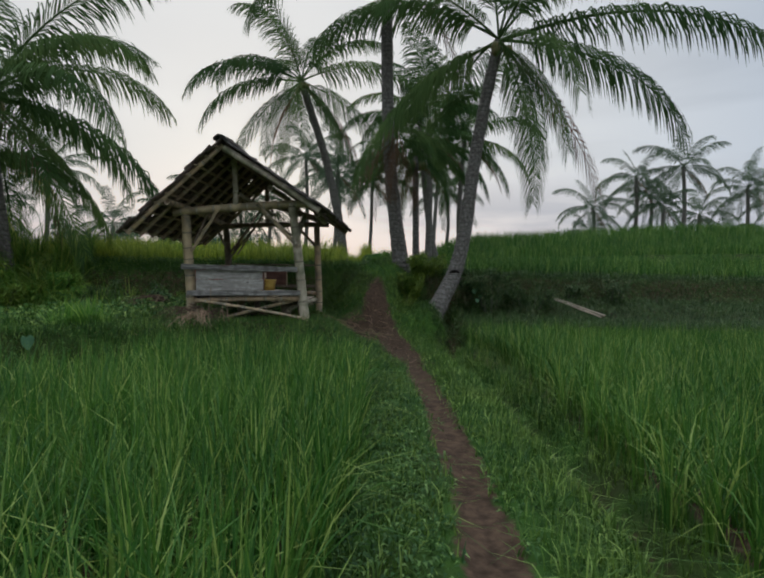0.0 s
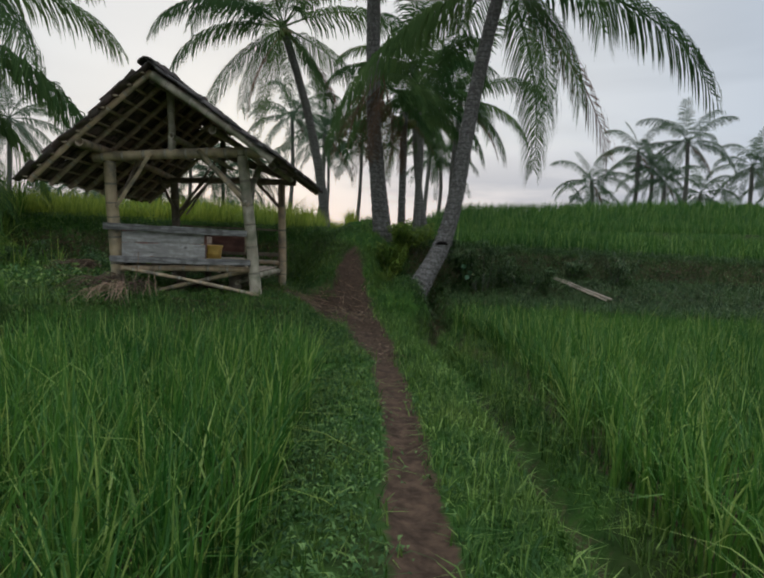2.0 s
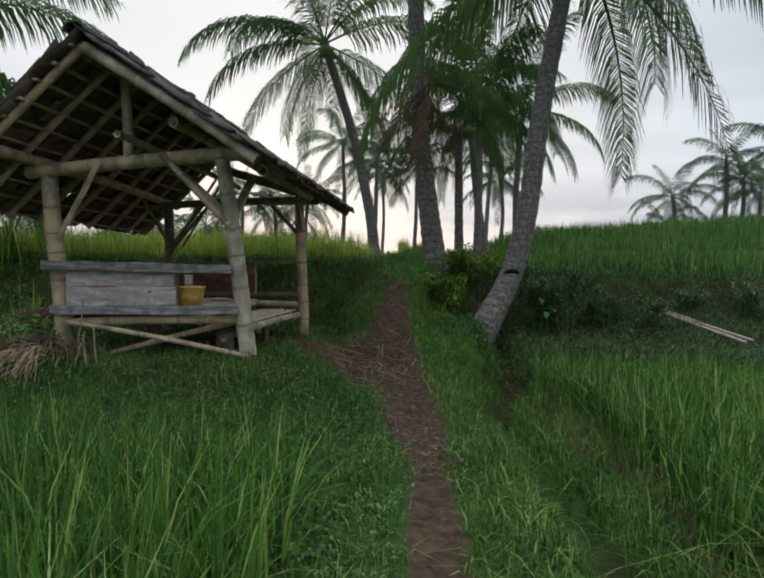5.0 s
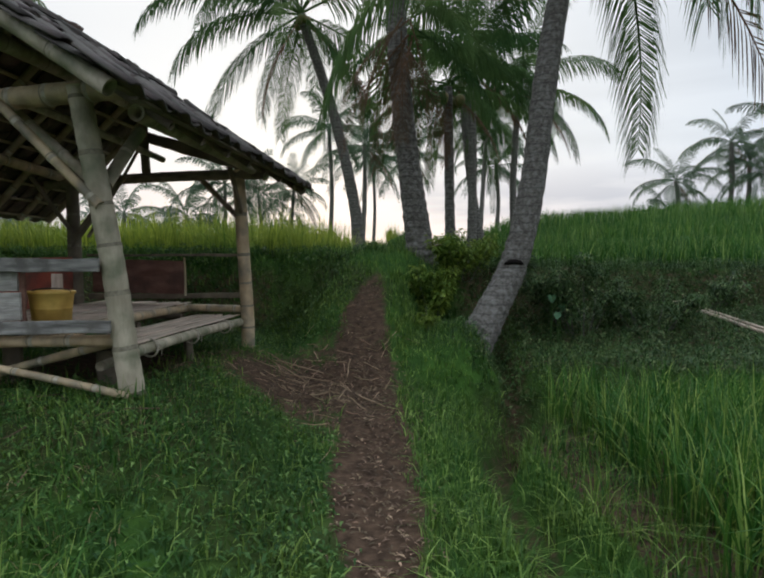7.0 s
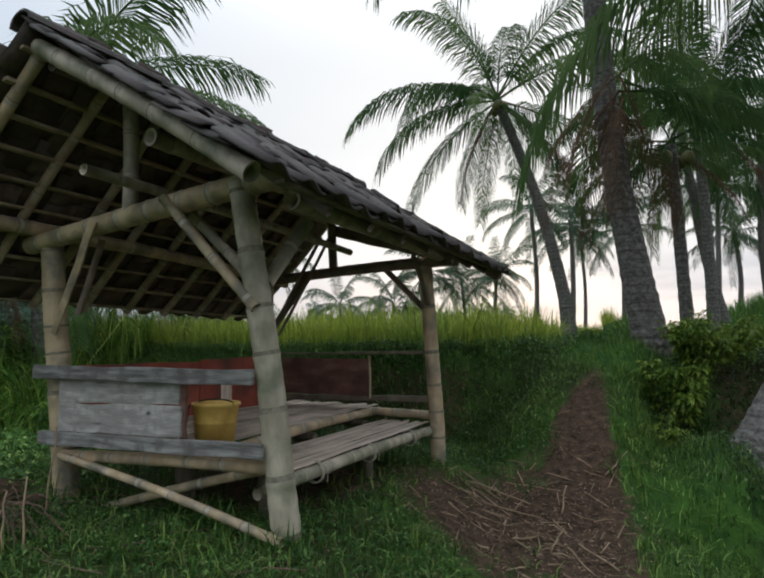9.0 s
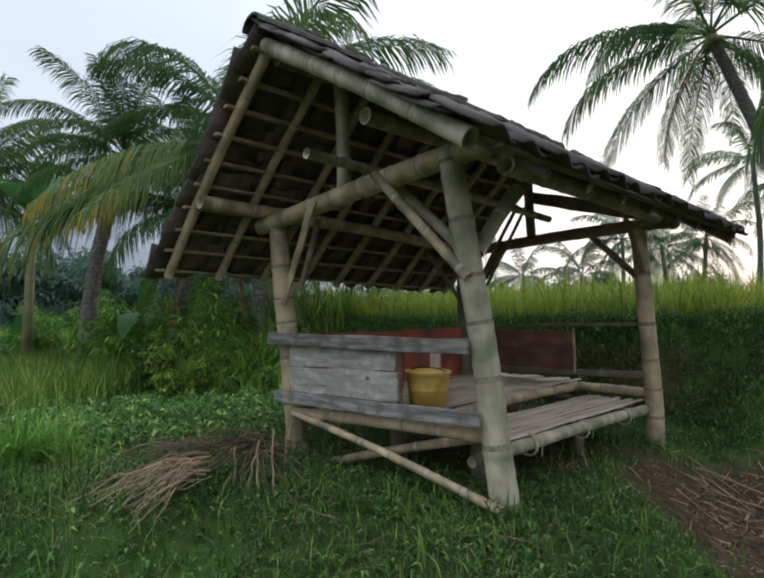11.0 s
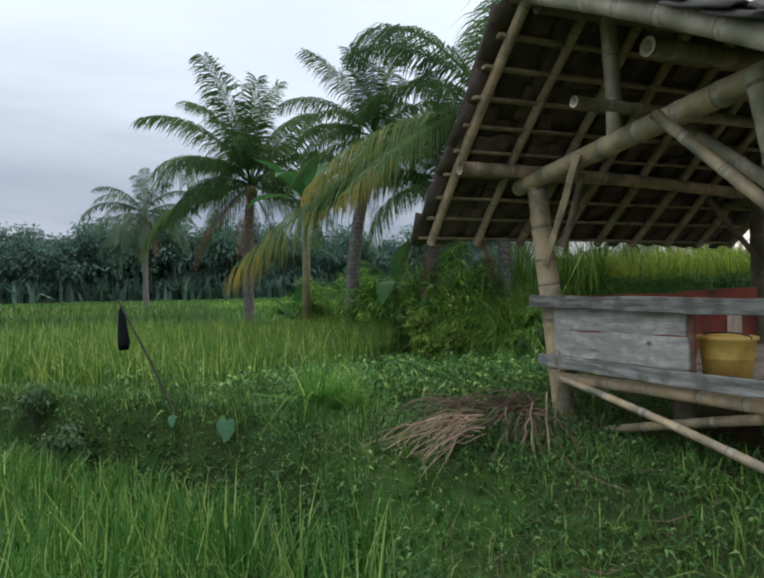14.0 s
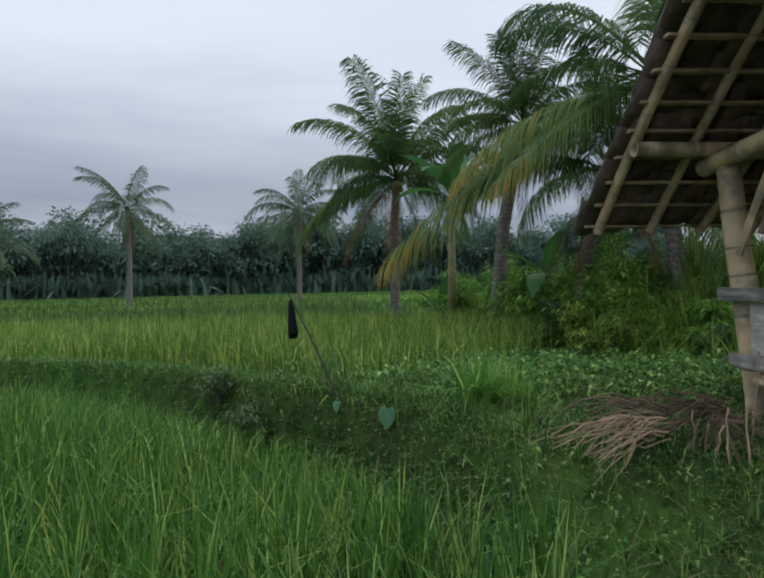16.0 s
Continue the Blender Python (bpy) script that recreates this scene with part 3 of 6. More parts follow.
def plant_turf():
    def lawn(x, y):
        u, s = u_of(x, y), s_of(x, y)
        soil = soil_amount(x, y)
        rng = np.random.default_rng(11)
        keep = rng.uniform(0, 1, x.shape) > soil * 1.25
        a = (u > -1.1) & (u < 0.15)
        b = (s > -0.15) & (x > -8.5) & (u < 0)
        return keep & (a | b) & (y < 14.5)

    def verge(x, y):
        rng = np.random.default_rng(12)
        return (rng.uniform(0, 1, x.shape) > soil_amount(x, y) * 1.25) & (u_of(x, y) >= 0.15) & (np.abs(u_of(x, y) - ditch_line(y)) > 0.19) & (u_of(x, y) < rice_start(y) + 0.1) & (y < 14.5)
    x, y = scatter(0.2, 2.9, 1.2, 14.5, 0.07, verge, 10)
    blades("grass", x, y, 0.14 + 0.05 * wob(x, y, 1.9) + 0.03 * wob(x, y, 5.3, 2.0), 0.011, 0.7, 8, 0.03, VERGE, "fresh green grass on the verge between path and ditch", "grass", seg=2, seed=11, hvar=0.6)
    x, y = scatter(-8.5, 2.2, 1.2, 14.5, 0.085, lawn, 12)
    blades("grass", x, y, 0.125 + 0.04 * wob(x, y, 1.9) + 0.025 * wob(x, y, 5.3, 2.0), 0.011, 0.75, 6, 0.03, GRASS, "short green grass on verges and yard", "grass", seg=2, seed=13, hvar=0.6)
    # Bank grass borrows the darker shrub leaf; the bank's shade is in that colour.
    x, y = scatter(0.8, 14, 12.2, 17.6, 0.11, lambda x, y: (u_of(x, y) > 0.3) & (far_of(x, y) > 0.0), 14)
    blades("grass", x, y, 0.20, 0.011, 0.8, 5, 0.05, SHRUB, "rough grass on the earth bank, its shade put into the leaf colour", "grass", seg=2, seed=15, hvar=0.6)
    x, y = scatter(-10, 1.0, 12.7, 16.5, 0.09, lambda x, y: (edge_of(x, y) > -0.35) & (edge_of(x, y) < 0.9) | ((np.abs(u_of(x, y)) < 1.6) & (y > 13)) & (soil_amount(x, y) < 0.4), 16)
    blades("grass", x, y, 0.17, 0.010, 0.8, 5, 0.04, GRASS, "overhanging grass on the terrace bank", "grass", seg=2, seed=17, hvar=0.6)


plant_turf()


# ---------- palms ----------
def frond_mesh(name, length, elev, bend, material, pairs, seed, leaf=1.0, limp=0.8, width=0.038, tips=None):
    """One coconut frond starting at the origin towards +x: arching rachis and two rows of hanging leaflets."""
    rng = random.Random(seed)
    n = 12
    pts, ang, p = [], radians(elev), Vector((0, 0, 0))
    side = rng.uniform(-0.12, 0.12)
    yaw = 0.0
    for i in range(n + 1):
        pts.append(p.copy())
        step = length / n
        p = p + Vector((math.cos(ang) * math.cos(yaw), math.cos(ang) * math.sin(yaw), math.sin(ang))) * step
        f = i / n
        ang -= radians(bend) / n * (0.35 + 1.3 * f)
        ang = max(ang, radians(-86))
        yaw += side / n * 3
    V, F = tube(pts, [0.032 * (1 - 0.88 * i / n) * length / 4 for i in range(n + 1)], 5, True)
    V, turned = [tuple(v) for v in V], []
    for sgn in (-1, 1):
        for k in range(pairs):
            f = 0.13 + 0.87 * (k + rng.random() * 0.8) / pairs
            q = min(f, 0.999) * n
            i = int(q)
            a = pts[i].lerp(pts[i + 1], q - i)
            d = (pts[i + 1] - pts[i]).normalized()
            out = Vector((-d.y, d.x, 0)).normalized() * sgn if abs(d.z) < 0.99 else Vector((0, sgn, 0))
            up = d.cross(out) if sgn > 0 else out.cross(d)
            up = up if up.z > 0 else -up
            if rng.random() < 0.05:
                continue
            ll = leaf * length / 4 * math.sin(math.pi * (0.16 + 0.72 * f)) ** 0.6 * rng.uniform(0.78, 1.12)
            fwd = 0.75 + 0.75 * f + rng.uniform(-0.12, 0.12)
            d1 = (out + d * fwd + up * rng.uniform(0.1, 0.4)).normalized()
            d2 = (d1 + Vector((0, 0, -1)) * limp * rng.uniform(0.7, 1.4)).normalized()
            d3 = (d2 + Vector((0, 0, -1)) * limp * rng.uniform(0.7, 1.5)).normalized()
            m1 = a + d1 * ll * 0.3
            m2 = m1 + d2 * ll * 0.4
            tip = m2 + d3 * ll * 0.35
            w = width * length / 4 * rng.uniform(0.8, 1.2)
            wv = d * w * 0.5
            s = len(V)
            V += [tuple(a - wv * 0.5), tuple(a + wv * 0.5), tuple(m1 - wv), tuple(m1 + wv), tuple(m2 - wv * 0.8), tuple(m2 + wv * 0.8), tuple(tip)]
            if tips and rng.random() < 2.2 * f - 0.95:
                turned += [len(F) + 1, len(F) + 2] if rng.random() < 0.55 else [len(F) + 2]
            F += [(s, s + 1, s + 3, s + 2), (s + 2, s + 3, s + 5, s + 4), (s + 4, s + 5, s + 6)]
    me = mesh_of(name, V, F, material)
    if tips:
        me.materials.append(tips)
        for k in turned:
            me.polygons[k].material_index = 1
    return me


def frond_set(tag, material, pairs, wide):
    """Meshes by elevation: young upright ones to hanging ones."""
    out = []
    for j, (e, b) in enumerate(((80, 35), (66, 60), (50, 80), (34, 95), (16, 90), (-6, 75), (-34, 50))):
        out.append([frond_mesh("frond_" + tag, 4.0, e + dv, b + dv, material, pairs, 31 * j + dv, limp=0.55 + 0.17 * j, width=wide) for dv in (-5, 5)])
    return out


FRONDS = frond_set("green", PALM, 104, 0.035)
FRONDS_FAR = frond_set("far", PALM_HAZED, 56, 0.046)
FROND_DEAD = [frond_mesh("frond_dead", 3.4, e, 40, PALM_DEAD, 46, 70 + e, limp=1.2) for e in (-40, -58, -70)]
FROND_YELLOW = [frond_mesh("frond_yellow", 4.0, e, b, PALM_PALE, 112, 90 + e, leaf=1.1, limp=1.6, width=0.022, tips=PALM_YELLOW) for e, b in ((-12, 42), (-26, 20), (20, 85))]
FROND_LONG = frond_mesh("frond_long", 4.0, 4, 58, PALM, 110, 77, leaf=0.75, limp=1.5, width=0.026)


def trunk_mesh(pts, r0, r1, rings, sides=12, flare=1.5, seed=1):
    """Tapered ringed trunk along a smooth line through pts, swollen at the foot."""
    rng = random.Random(seed)
    P = [Vector(p) for p in pts]
    path, rad = [], []
    for i in range(rings + 1):
        f = i / rings
        q = f * (len(P) - 1)
        k = min(int(q), len(P) - 2)
        t = q - k
        p0, p1, p2, p3 = P[max(k - 1, 0)], P[k], P[k + 1], P[min(k + 2, len(P) - 1)]
        c = 0.5 * ((2 * p1) + (p2 - p0) * t + (2 * p0 - 5 * p1 + 4 * p2 - p3) * t * t + (3 * p1 - p0 - 3 * p2 + p3) * t ** 3)
        r = r0 + (r1 - r0) * f ** 0.7
        r *= 1 + (flare - 1) * math.exp(-f * 9)
        r *= 1 + (0.035 if i % 2 else -0.02) + rng.uniform(-0.015, 0.015)
        path.append(c)
        rad.append(r)
    V, F = tube(path, rad, sides)
    V = [v + Vector((rng.uniform(-1, 1), rng.uniform(-1, 1), 0)) * 0.006 for v in V]
    return mesh_of("trunk", V, F, TRUNK, False), path[-1]


def palm(pts, r0, r1, label, size=1.0, count=22, seed=1, dead=0, yellow=0, far=False, nuts=0, lift=0, skip=None, spare=(), caught=None, foot=1.5):
    """A coconut palm: trunk through pts (world), crown of fronds at its top."""
    rng = random.Random(seed)
    base = Vector(pts[0])
    ob = empty("coconut_palm", base)
    local = [Vector(p) - base for p in pts]
    length = sum((local[i + 1] - local[i]).length for i in range(len(local) - 1))
    me, top = trunk_mesh(local, r0, r1, 16 if far else int(max(14, length / 0.11)), 8 if far else 12, 1.25 if far else foot, seed)
    put("trunk", me, ob)
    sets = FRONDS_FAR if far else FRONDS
    for i in range(count):
        f = (i + 0.5) / count
        lvl = min(6, max(0, int(f ** 0.62 * 7) - lift))
        az = i * 137.5 + rng.uniform(-16, 16) + seed * 40
        if skip and skip[0] < az % 360 < skip[1]:
            continue
        s = size * rng.uniform(0.85, 1.1) * (0.8 if lvl == 0 else 1.0)
        m = Matrix.Translation(top + Vector((0, 0, 0.12 * (1 - f)))) @ pose(0, 0, 0, 0, 0, az) @ pose(0, 0, 0, rng.uniform(-14, 14), 0, 0) @ Matrix.Scale(s, 4)
        put("frond", sets[lvl][rng.randrange(2)], ob, m=m)
    for i in range(dead):
        m = Matrix.Translation(top - Vector((0, 0, 0.1))) @ pose(0, 0, 0, 0, 0, i * 360 / max(dead, 1) + rng.uniform(-25, 25)) @ Matrix.Scale(size * rng.uniform(0.8, 1.05), 4)
        put("dead_frond", FROND_DEAD[i % 3], ob, "brown withered hanging frond", m)
    for az, k, s in spare:
        m = Matrix.Translation(top) @ pose(0, 0, 0, 0, 0, az) @ Matrix.Scale(s, 4)
        put("frond", FROND_LONG if k == 20 else FROND_YELLOW[k - 10] if k >= 10 else sets[k][0], ob, "yellowing arching frond" if 10 <= k < 20 else "", m)
    if caught:
        c, s = Vector(caught[0]) - base, caught[1]
        for i in range(13):
            m = Matrix.Translation(c + Vector((rng.uniform(-.12, .12), rng.uniform(-.12, .12), rng.uniform(-.25, .25)))) @ pose(0, 0, 0, 0, 0, i * 137.5) @ Matrix.Scale(s * rng.uniform(0.8, 1.15), 4)
            brown = i % 5 != 0
            put("dead_frond" if brown else "frond", FROND_DEAD[i % 3] if brown else FRONDS[5 + i % 2][0], ob, "brown withered hanging frond" if brown else "", m)
    for i in range(nuts):
        a = rng.uniform(0, 6.28)
        c = top + Vector((math.cos(a) * 0.28, math.sin(a) * 0.28, -0.22 - 0.12 * rng.random()))
        put("coconut", NUT, ob, "", Matrix.Translation(c))
    return tagged(ob, label, "palm tree", "coconut palms")


def nut_shape():
    bm = bmesh.new()
    bmesh.ops.create_icosphere(bm, subdivisions=2, radius=0.12)
    for v in bm.verts:
        v.co.z *= 1.25
        v.co.x *= 1 + 0.1 * v.co.z
    V = [v.co.copy() for v in bm.verts]
    F = [tuple(v.index for v in f.verts) for f in bm.faces]
    bm.free()
    return V, F


NUTMAT = mat("coconut_husk", (0.10, 0.13, 0.03), (0.20, 0.14, 0.05), 8, 0.6, 0.2)
NUT = mesh_of("coconut", *nut_shape(), NUTMAT, True)


def gz(x, y):
    return float(terrain(x, y))


def palms():
    # leaning palm beside the path
    lean = palm([(0.92, 13.16, -0.25), (1.18, 13.38, 0.28), (1.50, 13.64, 0.82), (1.86, 13.92, 1.55), (2.10, 14.05, 2.6), (2.30, 14.2, 4.2), (2.62, 14.4, 6.1), (2.95, 14.6, 7.6)],
                0.24, 0.14, "tall grey leaning coconut palm with a bent foot beside the path", 1.35, 12, 3, dead=1, nuts=5, foot=2.25,
                spare=((-40, 20, 1.7), (-80, 5, 1.15), (-62, 6, 1.05)))
    # Raised near-black crescent stands for the shade inside a notch; the trunk stays uncut.
    pts = [Vector((1.82 + 0.13 * math.cos(a) - 0.92, 13.735 - 0.02 * math.sin(a) - 13.16, 1.47 + 0.05 * math.sin(a) + 0.25)) for a in np.linspace(0.3, 2.9, 9)]
    put("notch", mesh_of("notch", *tube(pts, [0.008, 0.022, 0.032, 0.036, 0.038, 0.036, 0.032, 0.022, 0.008], 8), NOTCH_SHADE, True), lean, "dark crescent standing for the shade in a climbing notch")
    palm([(-1.80, 25.5, gz(-1.8, 25.5) - 0.1), (-2.0, 25.5, 3.6), (-2.75, 25.5, 6.8), (-3.9, 25.5, 10.2)], 0.23, 0.16,
         "coconut palm curving over the upper terrace path", 1.35, 18, 5, dead=2, nuts=6)
    palm([(0.58, 15.6, gz(0.58, 15.6) - 0.2), (0.36, 15.6, 2.9), (0.18, 15.6, 4.4), (0.05, 15.6, 6.5), (-0.05, 15.6, 10.2)], 0.21, 0.16,
         "thick coconut palm with withering fronds hanging about its trunk", 1.15, 9, 7, dead=1, nuts=4, lift=2, caught=((0.30, 15.30, 5.25), 0.60))
    palm([(1.15, 18.6, gz(1.15, 18.6) - 0.1), (1.10, 18.6, 3.4), (1.05, 18.6, 5.4)], 0.12, 0.10,
         "slim dark coconut palm close behind the thick one", 0.62, 11, 8, dead=3, nuts=5)
    palm([(2.75, 28.0, gz(2.75, 28) - 0.1), (2.2, 28, 5), (1.7, 28, 9.8)], 0.19, 0.13, "slender coconut palm among others behind the path", 1.05, 13, 9, dead=1, nuts=3)
    palm([(2.0, 24.0, gz(2.0, 24) - 0.1), (2.0, 24, 5), (1.9, 24, 7.6)], 0.15, 0.12, "coconut palm in a grove behind the path", 1.05, 13, 12, dead=2)
    palm([(4.1, 29.0, gz(4.1, 29) - 0.1), (4.0, 29, 5), (4.2, 29, 8.6)], 0.15, 0.12, "coconut palm in a grove behind the path", 1.05, 14, 13, dead=1)
    # palms behind the hut and along the paddy
    palm([(-8.95, 13.25, gz(-8.95, 13.25) - 0.2), (-9.2, 13.2, 2.6), (-9.35, 13.1, 4.2), (-9.4, 13.0, 5.4)], 0.15, 0.13,
         "dark leaning coconut palm at the terrace corner behind the hut", 1.25, 24, 15, dead=1, nuts=4, skip=(215, 290),
         spare=((250, 10, 1.02), (249, 11, 1.50), (256, 2, 0.78), (238, 3, 0.72), (285, 11, 1.0), (225, 10, 1.1)))
    palm([(-10.2, 11.9, gz(-10.2, 11.9) - 0.1), (-10.6, 12.2, 1.8), (-10.6, 12.5, 2.9), (-10.4, 12.7, 3.8)], 0.15, 0.13,
         "short coconut palm with withered fronds about its trunk", 0.8, 9, 16, dead=5, nuts=6, lift=1, spare=((238, 12, 0.8), (60, 12, 0.8)))
    palm([(-13.6, 11.3, gz(-13.6, 11.3) - 0.1), (-13.55, 11.5, 3.0), (-13.3, 12.0, 5.6)], 0.18, 0.15, "coconut palm with upright green fronds at the paddy edge", 0.66, 26, 17, dead=5, lift=1, nuts=5)
    palm([(-20.8, 9.6, gz(-20.8, 9.6) - 0.1), (-20.8, 9.6, 3), (-20.5, 9.7, 5.6)], 0.2, 0.15, "coconut palm with stiff upright fronds at the paddy edge", 1.12, 30, 18, dead=4, nuts=5, lift=1)
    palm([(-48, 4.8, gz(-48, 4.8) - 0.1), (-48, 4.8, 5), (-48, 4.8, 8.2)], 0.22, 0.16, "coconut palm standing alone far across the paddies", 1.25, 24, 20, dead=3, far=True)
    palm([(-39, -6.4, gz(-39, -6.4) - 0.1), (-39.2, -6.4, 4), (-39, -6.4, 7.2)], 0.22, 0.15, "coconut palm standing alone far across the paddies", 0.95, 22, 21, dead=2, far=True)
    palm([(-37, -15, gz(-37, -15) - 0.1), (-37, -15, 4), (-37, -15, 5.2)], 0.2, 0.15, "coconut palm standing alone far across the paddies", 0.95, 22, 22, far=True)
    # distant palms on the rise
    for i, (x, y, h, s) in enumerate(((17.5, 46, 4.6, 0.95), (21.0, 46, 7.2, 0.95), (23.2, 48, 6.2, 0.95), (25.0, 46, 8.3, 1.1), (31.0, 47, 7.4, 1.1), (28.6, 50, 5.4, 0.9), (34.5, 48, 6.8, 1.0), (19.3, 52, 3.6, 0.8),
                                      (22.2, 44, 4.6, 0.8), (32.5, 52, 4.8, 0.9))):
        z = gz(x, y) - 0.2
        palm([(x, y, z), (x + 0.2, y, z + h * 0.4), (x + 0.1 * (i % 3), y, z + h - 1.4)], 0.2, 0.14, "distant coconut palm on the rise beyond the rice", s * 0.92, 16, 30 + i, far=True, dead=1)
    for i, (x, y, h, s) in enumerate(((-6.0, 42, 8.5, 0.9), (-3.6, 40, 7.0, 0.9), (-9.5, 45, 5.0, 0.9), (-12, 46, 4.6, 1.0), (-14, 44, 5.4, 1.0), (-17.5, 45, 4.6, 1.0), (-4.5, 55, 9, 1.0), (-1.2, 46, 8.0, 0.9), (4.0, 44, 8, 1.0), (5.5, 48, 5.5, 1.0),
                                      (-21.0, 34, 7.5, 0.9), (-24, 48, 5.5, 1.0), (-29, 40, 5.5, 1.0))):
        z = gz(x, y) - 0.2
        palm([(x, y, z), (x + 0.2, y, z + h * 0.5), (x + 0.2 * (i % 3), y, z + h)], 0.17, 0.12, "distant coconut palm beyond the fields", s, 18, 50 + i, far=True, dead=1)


palms()


# ---------- hut ----------
BAMBOO = mat("bamboo_weathered", (0.40, 0.295, 0.165), (0.60, 0.465, 0.285), 8, 0.55, 0.3, 50, stretch=(1, 1, 0.5), rand=0.14, c3=(0.19, 0.17, 0.12), scale3=5)
BAMBOO_GREY = mat("bamboo_grey_green", (0.31, 0.265, 0.185), (0.52, 0.455, 0.335), 9, 0.6, 0.35, 50, stretch=(1, 1, 0.35), rand=0.1, c3=(0.16, 0.17, 0.10), scale3=4.5)
# Darker bamboos for roof, rear and under-floor parts; shade is put into their colour.
BAMBOO_MID = mat("bamboo_shaded_mid", (0.29, 0.22, 0.145), (0.47, 0.37, 0.25), 8, 0.6, 0.3, 50, rand=0.2)
BAMBOO_DARK = mat("bamboo_shaded_dark", (0.12, 0.095, 0.065), (0.23, 0.185, 0.13), 6, 0.7, 0.2, 60, rand=0.15)
BAMBOO_NODE = mat("bamboo_node_pale", (0.33, 0.29, 0.21), (0.47, 0.42, 0.33), 30, 0.7, 0.3, 60, rand=0.1)
NODE_DARK = mat("bamboo_node_dark", (0.17, 0.15, 0.105), (0.27, 0.24, 0.17), 30, 0.8, 0.3, 60, rand=0.1)
PLANK = mat("plank_grey", (0.22, 0.205, 0.18), (0.46, 0.435, 0.39), 5.0, 0.85, 0.4, 20, stretch=(0.8, 2.0, 4.0), rand=0.14, c3=(0.27, 0.255, 0.225), scale3=15)
RAIL = mat("plank_dark_grey", (0.105, 0.10, 0.09), (0.34, 0.325, 0.295), 5.0, 0.9, 0.5, 24, stretch=(0.7, 2.0, 6.0), rand=0.14, c3=(0.13, 0.12, 0.105), scale3=9)


def plank_knots():
    """Dark round knots and long stains on the grey boards."""
    nt = PLANK.node_tree
    N, L = nt.nodes, nt.links
    pb = N["Principled BSDF"]
    base = pb.inputs["Base Color"].links[0].from_socket
    tc = N.new("ShaderNodeTexCoord")
    for scale, stretch, lo, hi, depth in ((3.4, (1, 1, 1.7), 0.05, 0.11, 0.8), (7.0, (0.35, 1, 2.6), 0.05, 0.16, 0.65)):
        mp = N.new("ShaderNodeMapping")
        mp.inputs["Scale"].default_value = stretch
        L.new(tc.outputs["Object"], mp.inputs[0])
        vo = N.new("ShaderNodeTexVoronoi")
        vo.inputs["Scale"].default_value = scale
        L.new(mp.outputs[0], vo.inputs["Vector"])
        mr = N.new("ShaderNodeMapRange")
        mr.inputs[1].default_value, mr.inputs[2].default_value = lo, hi
        mr.inputs[3].default_value, mr.inputs[4].default_value = depth, 0.0
        L.new(vo.outputs["Distance"], mr.inputs[0])
        mx = N.new("ShaderNodeMix")
        mx.data_type = "RGBA"
        mx.inputs[7].default_value = (0.045, 0.04, 0.036, 1)
        L.new(mr.outputs[0], mx.inputs[0])
        L.new(base, mx.inputs[6])
        base = mx.outputs[2]
    L.new(base, pb.inputs["Base Color"])


plank_knots()
TILE = mat("tile_old_clay", (0.042, 0.034, 0.031), (0.085, 0.065, 0.056), 9, 0.9, 0.4, 40, rand=0.35, c3=(0.05, 0.055, 0.04), scale3=4)
# Unweathered clay below, also made paler to brighten the dim space under the roof.
TILE_UNDER = mat("tile_clay_underside_lifted", (0.105, 0.078, 0.062), (0.185, 0.135, 0.105), 9, 0.9, 0.3, 40, rand=0.3, c3=(0.07, 0.055, 0.045), scale3=4)
REDBOARD = mat("board_red_paint", (0.36, 0.070, 0.042), (0.45, 0.105, 0.060), 4, 0.7, 0.2, 20, c3=(0.14, 0.06, 0.045), scale3=3)
BROWNBOARD = mat("board_brown_rust", (0.13, 0.055, 0.038), (0.23, 0.12, 0.085), 4, 0.85, 0.3, 20, stretch=(1, 1, 3), c3=(0.09, 0.045, 0.035), scale3=4)
SLATM = mat("bamboo_slat_floor", (0.42, 0.33, 0.245), (0.64, 0.53, 0.41), 4, 0.7, 0.3, 30, stretch=(9, 0.6, 1), rand=0.18, c3=(0.30, 0.24, 0.18), scale3=3)
BUCKET = mat("bucket_yellow_plastic", (0.66, 0.38, 0.07), (0.78, 0.52, 0.14), 6, 0.45, 0.05, 30, stretch=(1, 1, 0.3), c3=(0.50, 0.27, 0.06), scale3=6)
STRAW = mat("dry_stalk", (0.21, 0.145, 0.082), (0.39, 0.29, 0.175), 5, 0.85, rand=0.35, island=True)
STRAWDARK = mat("dry_frond_brown", (0.085, 0.058, 0.035), (0.18, 0.13, 0.08), 5, 0.9, rand=0.35, island=True)
CLOTH = mat("cloth_black", (0.008, 0.009, 0.010), (0.018, 0.019, 0.021), 6, 1.0, 0.3, 30)


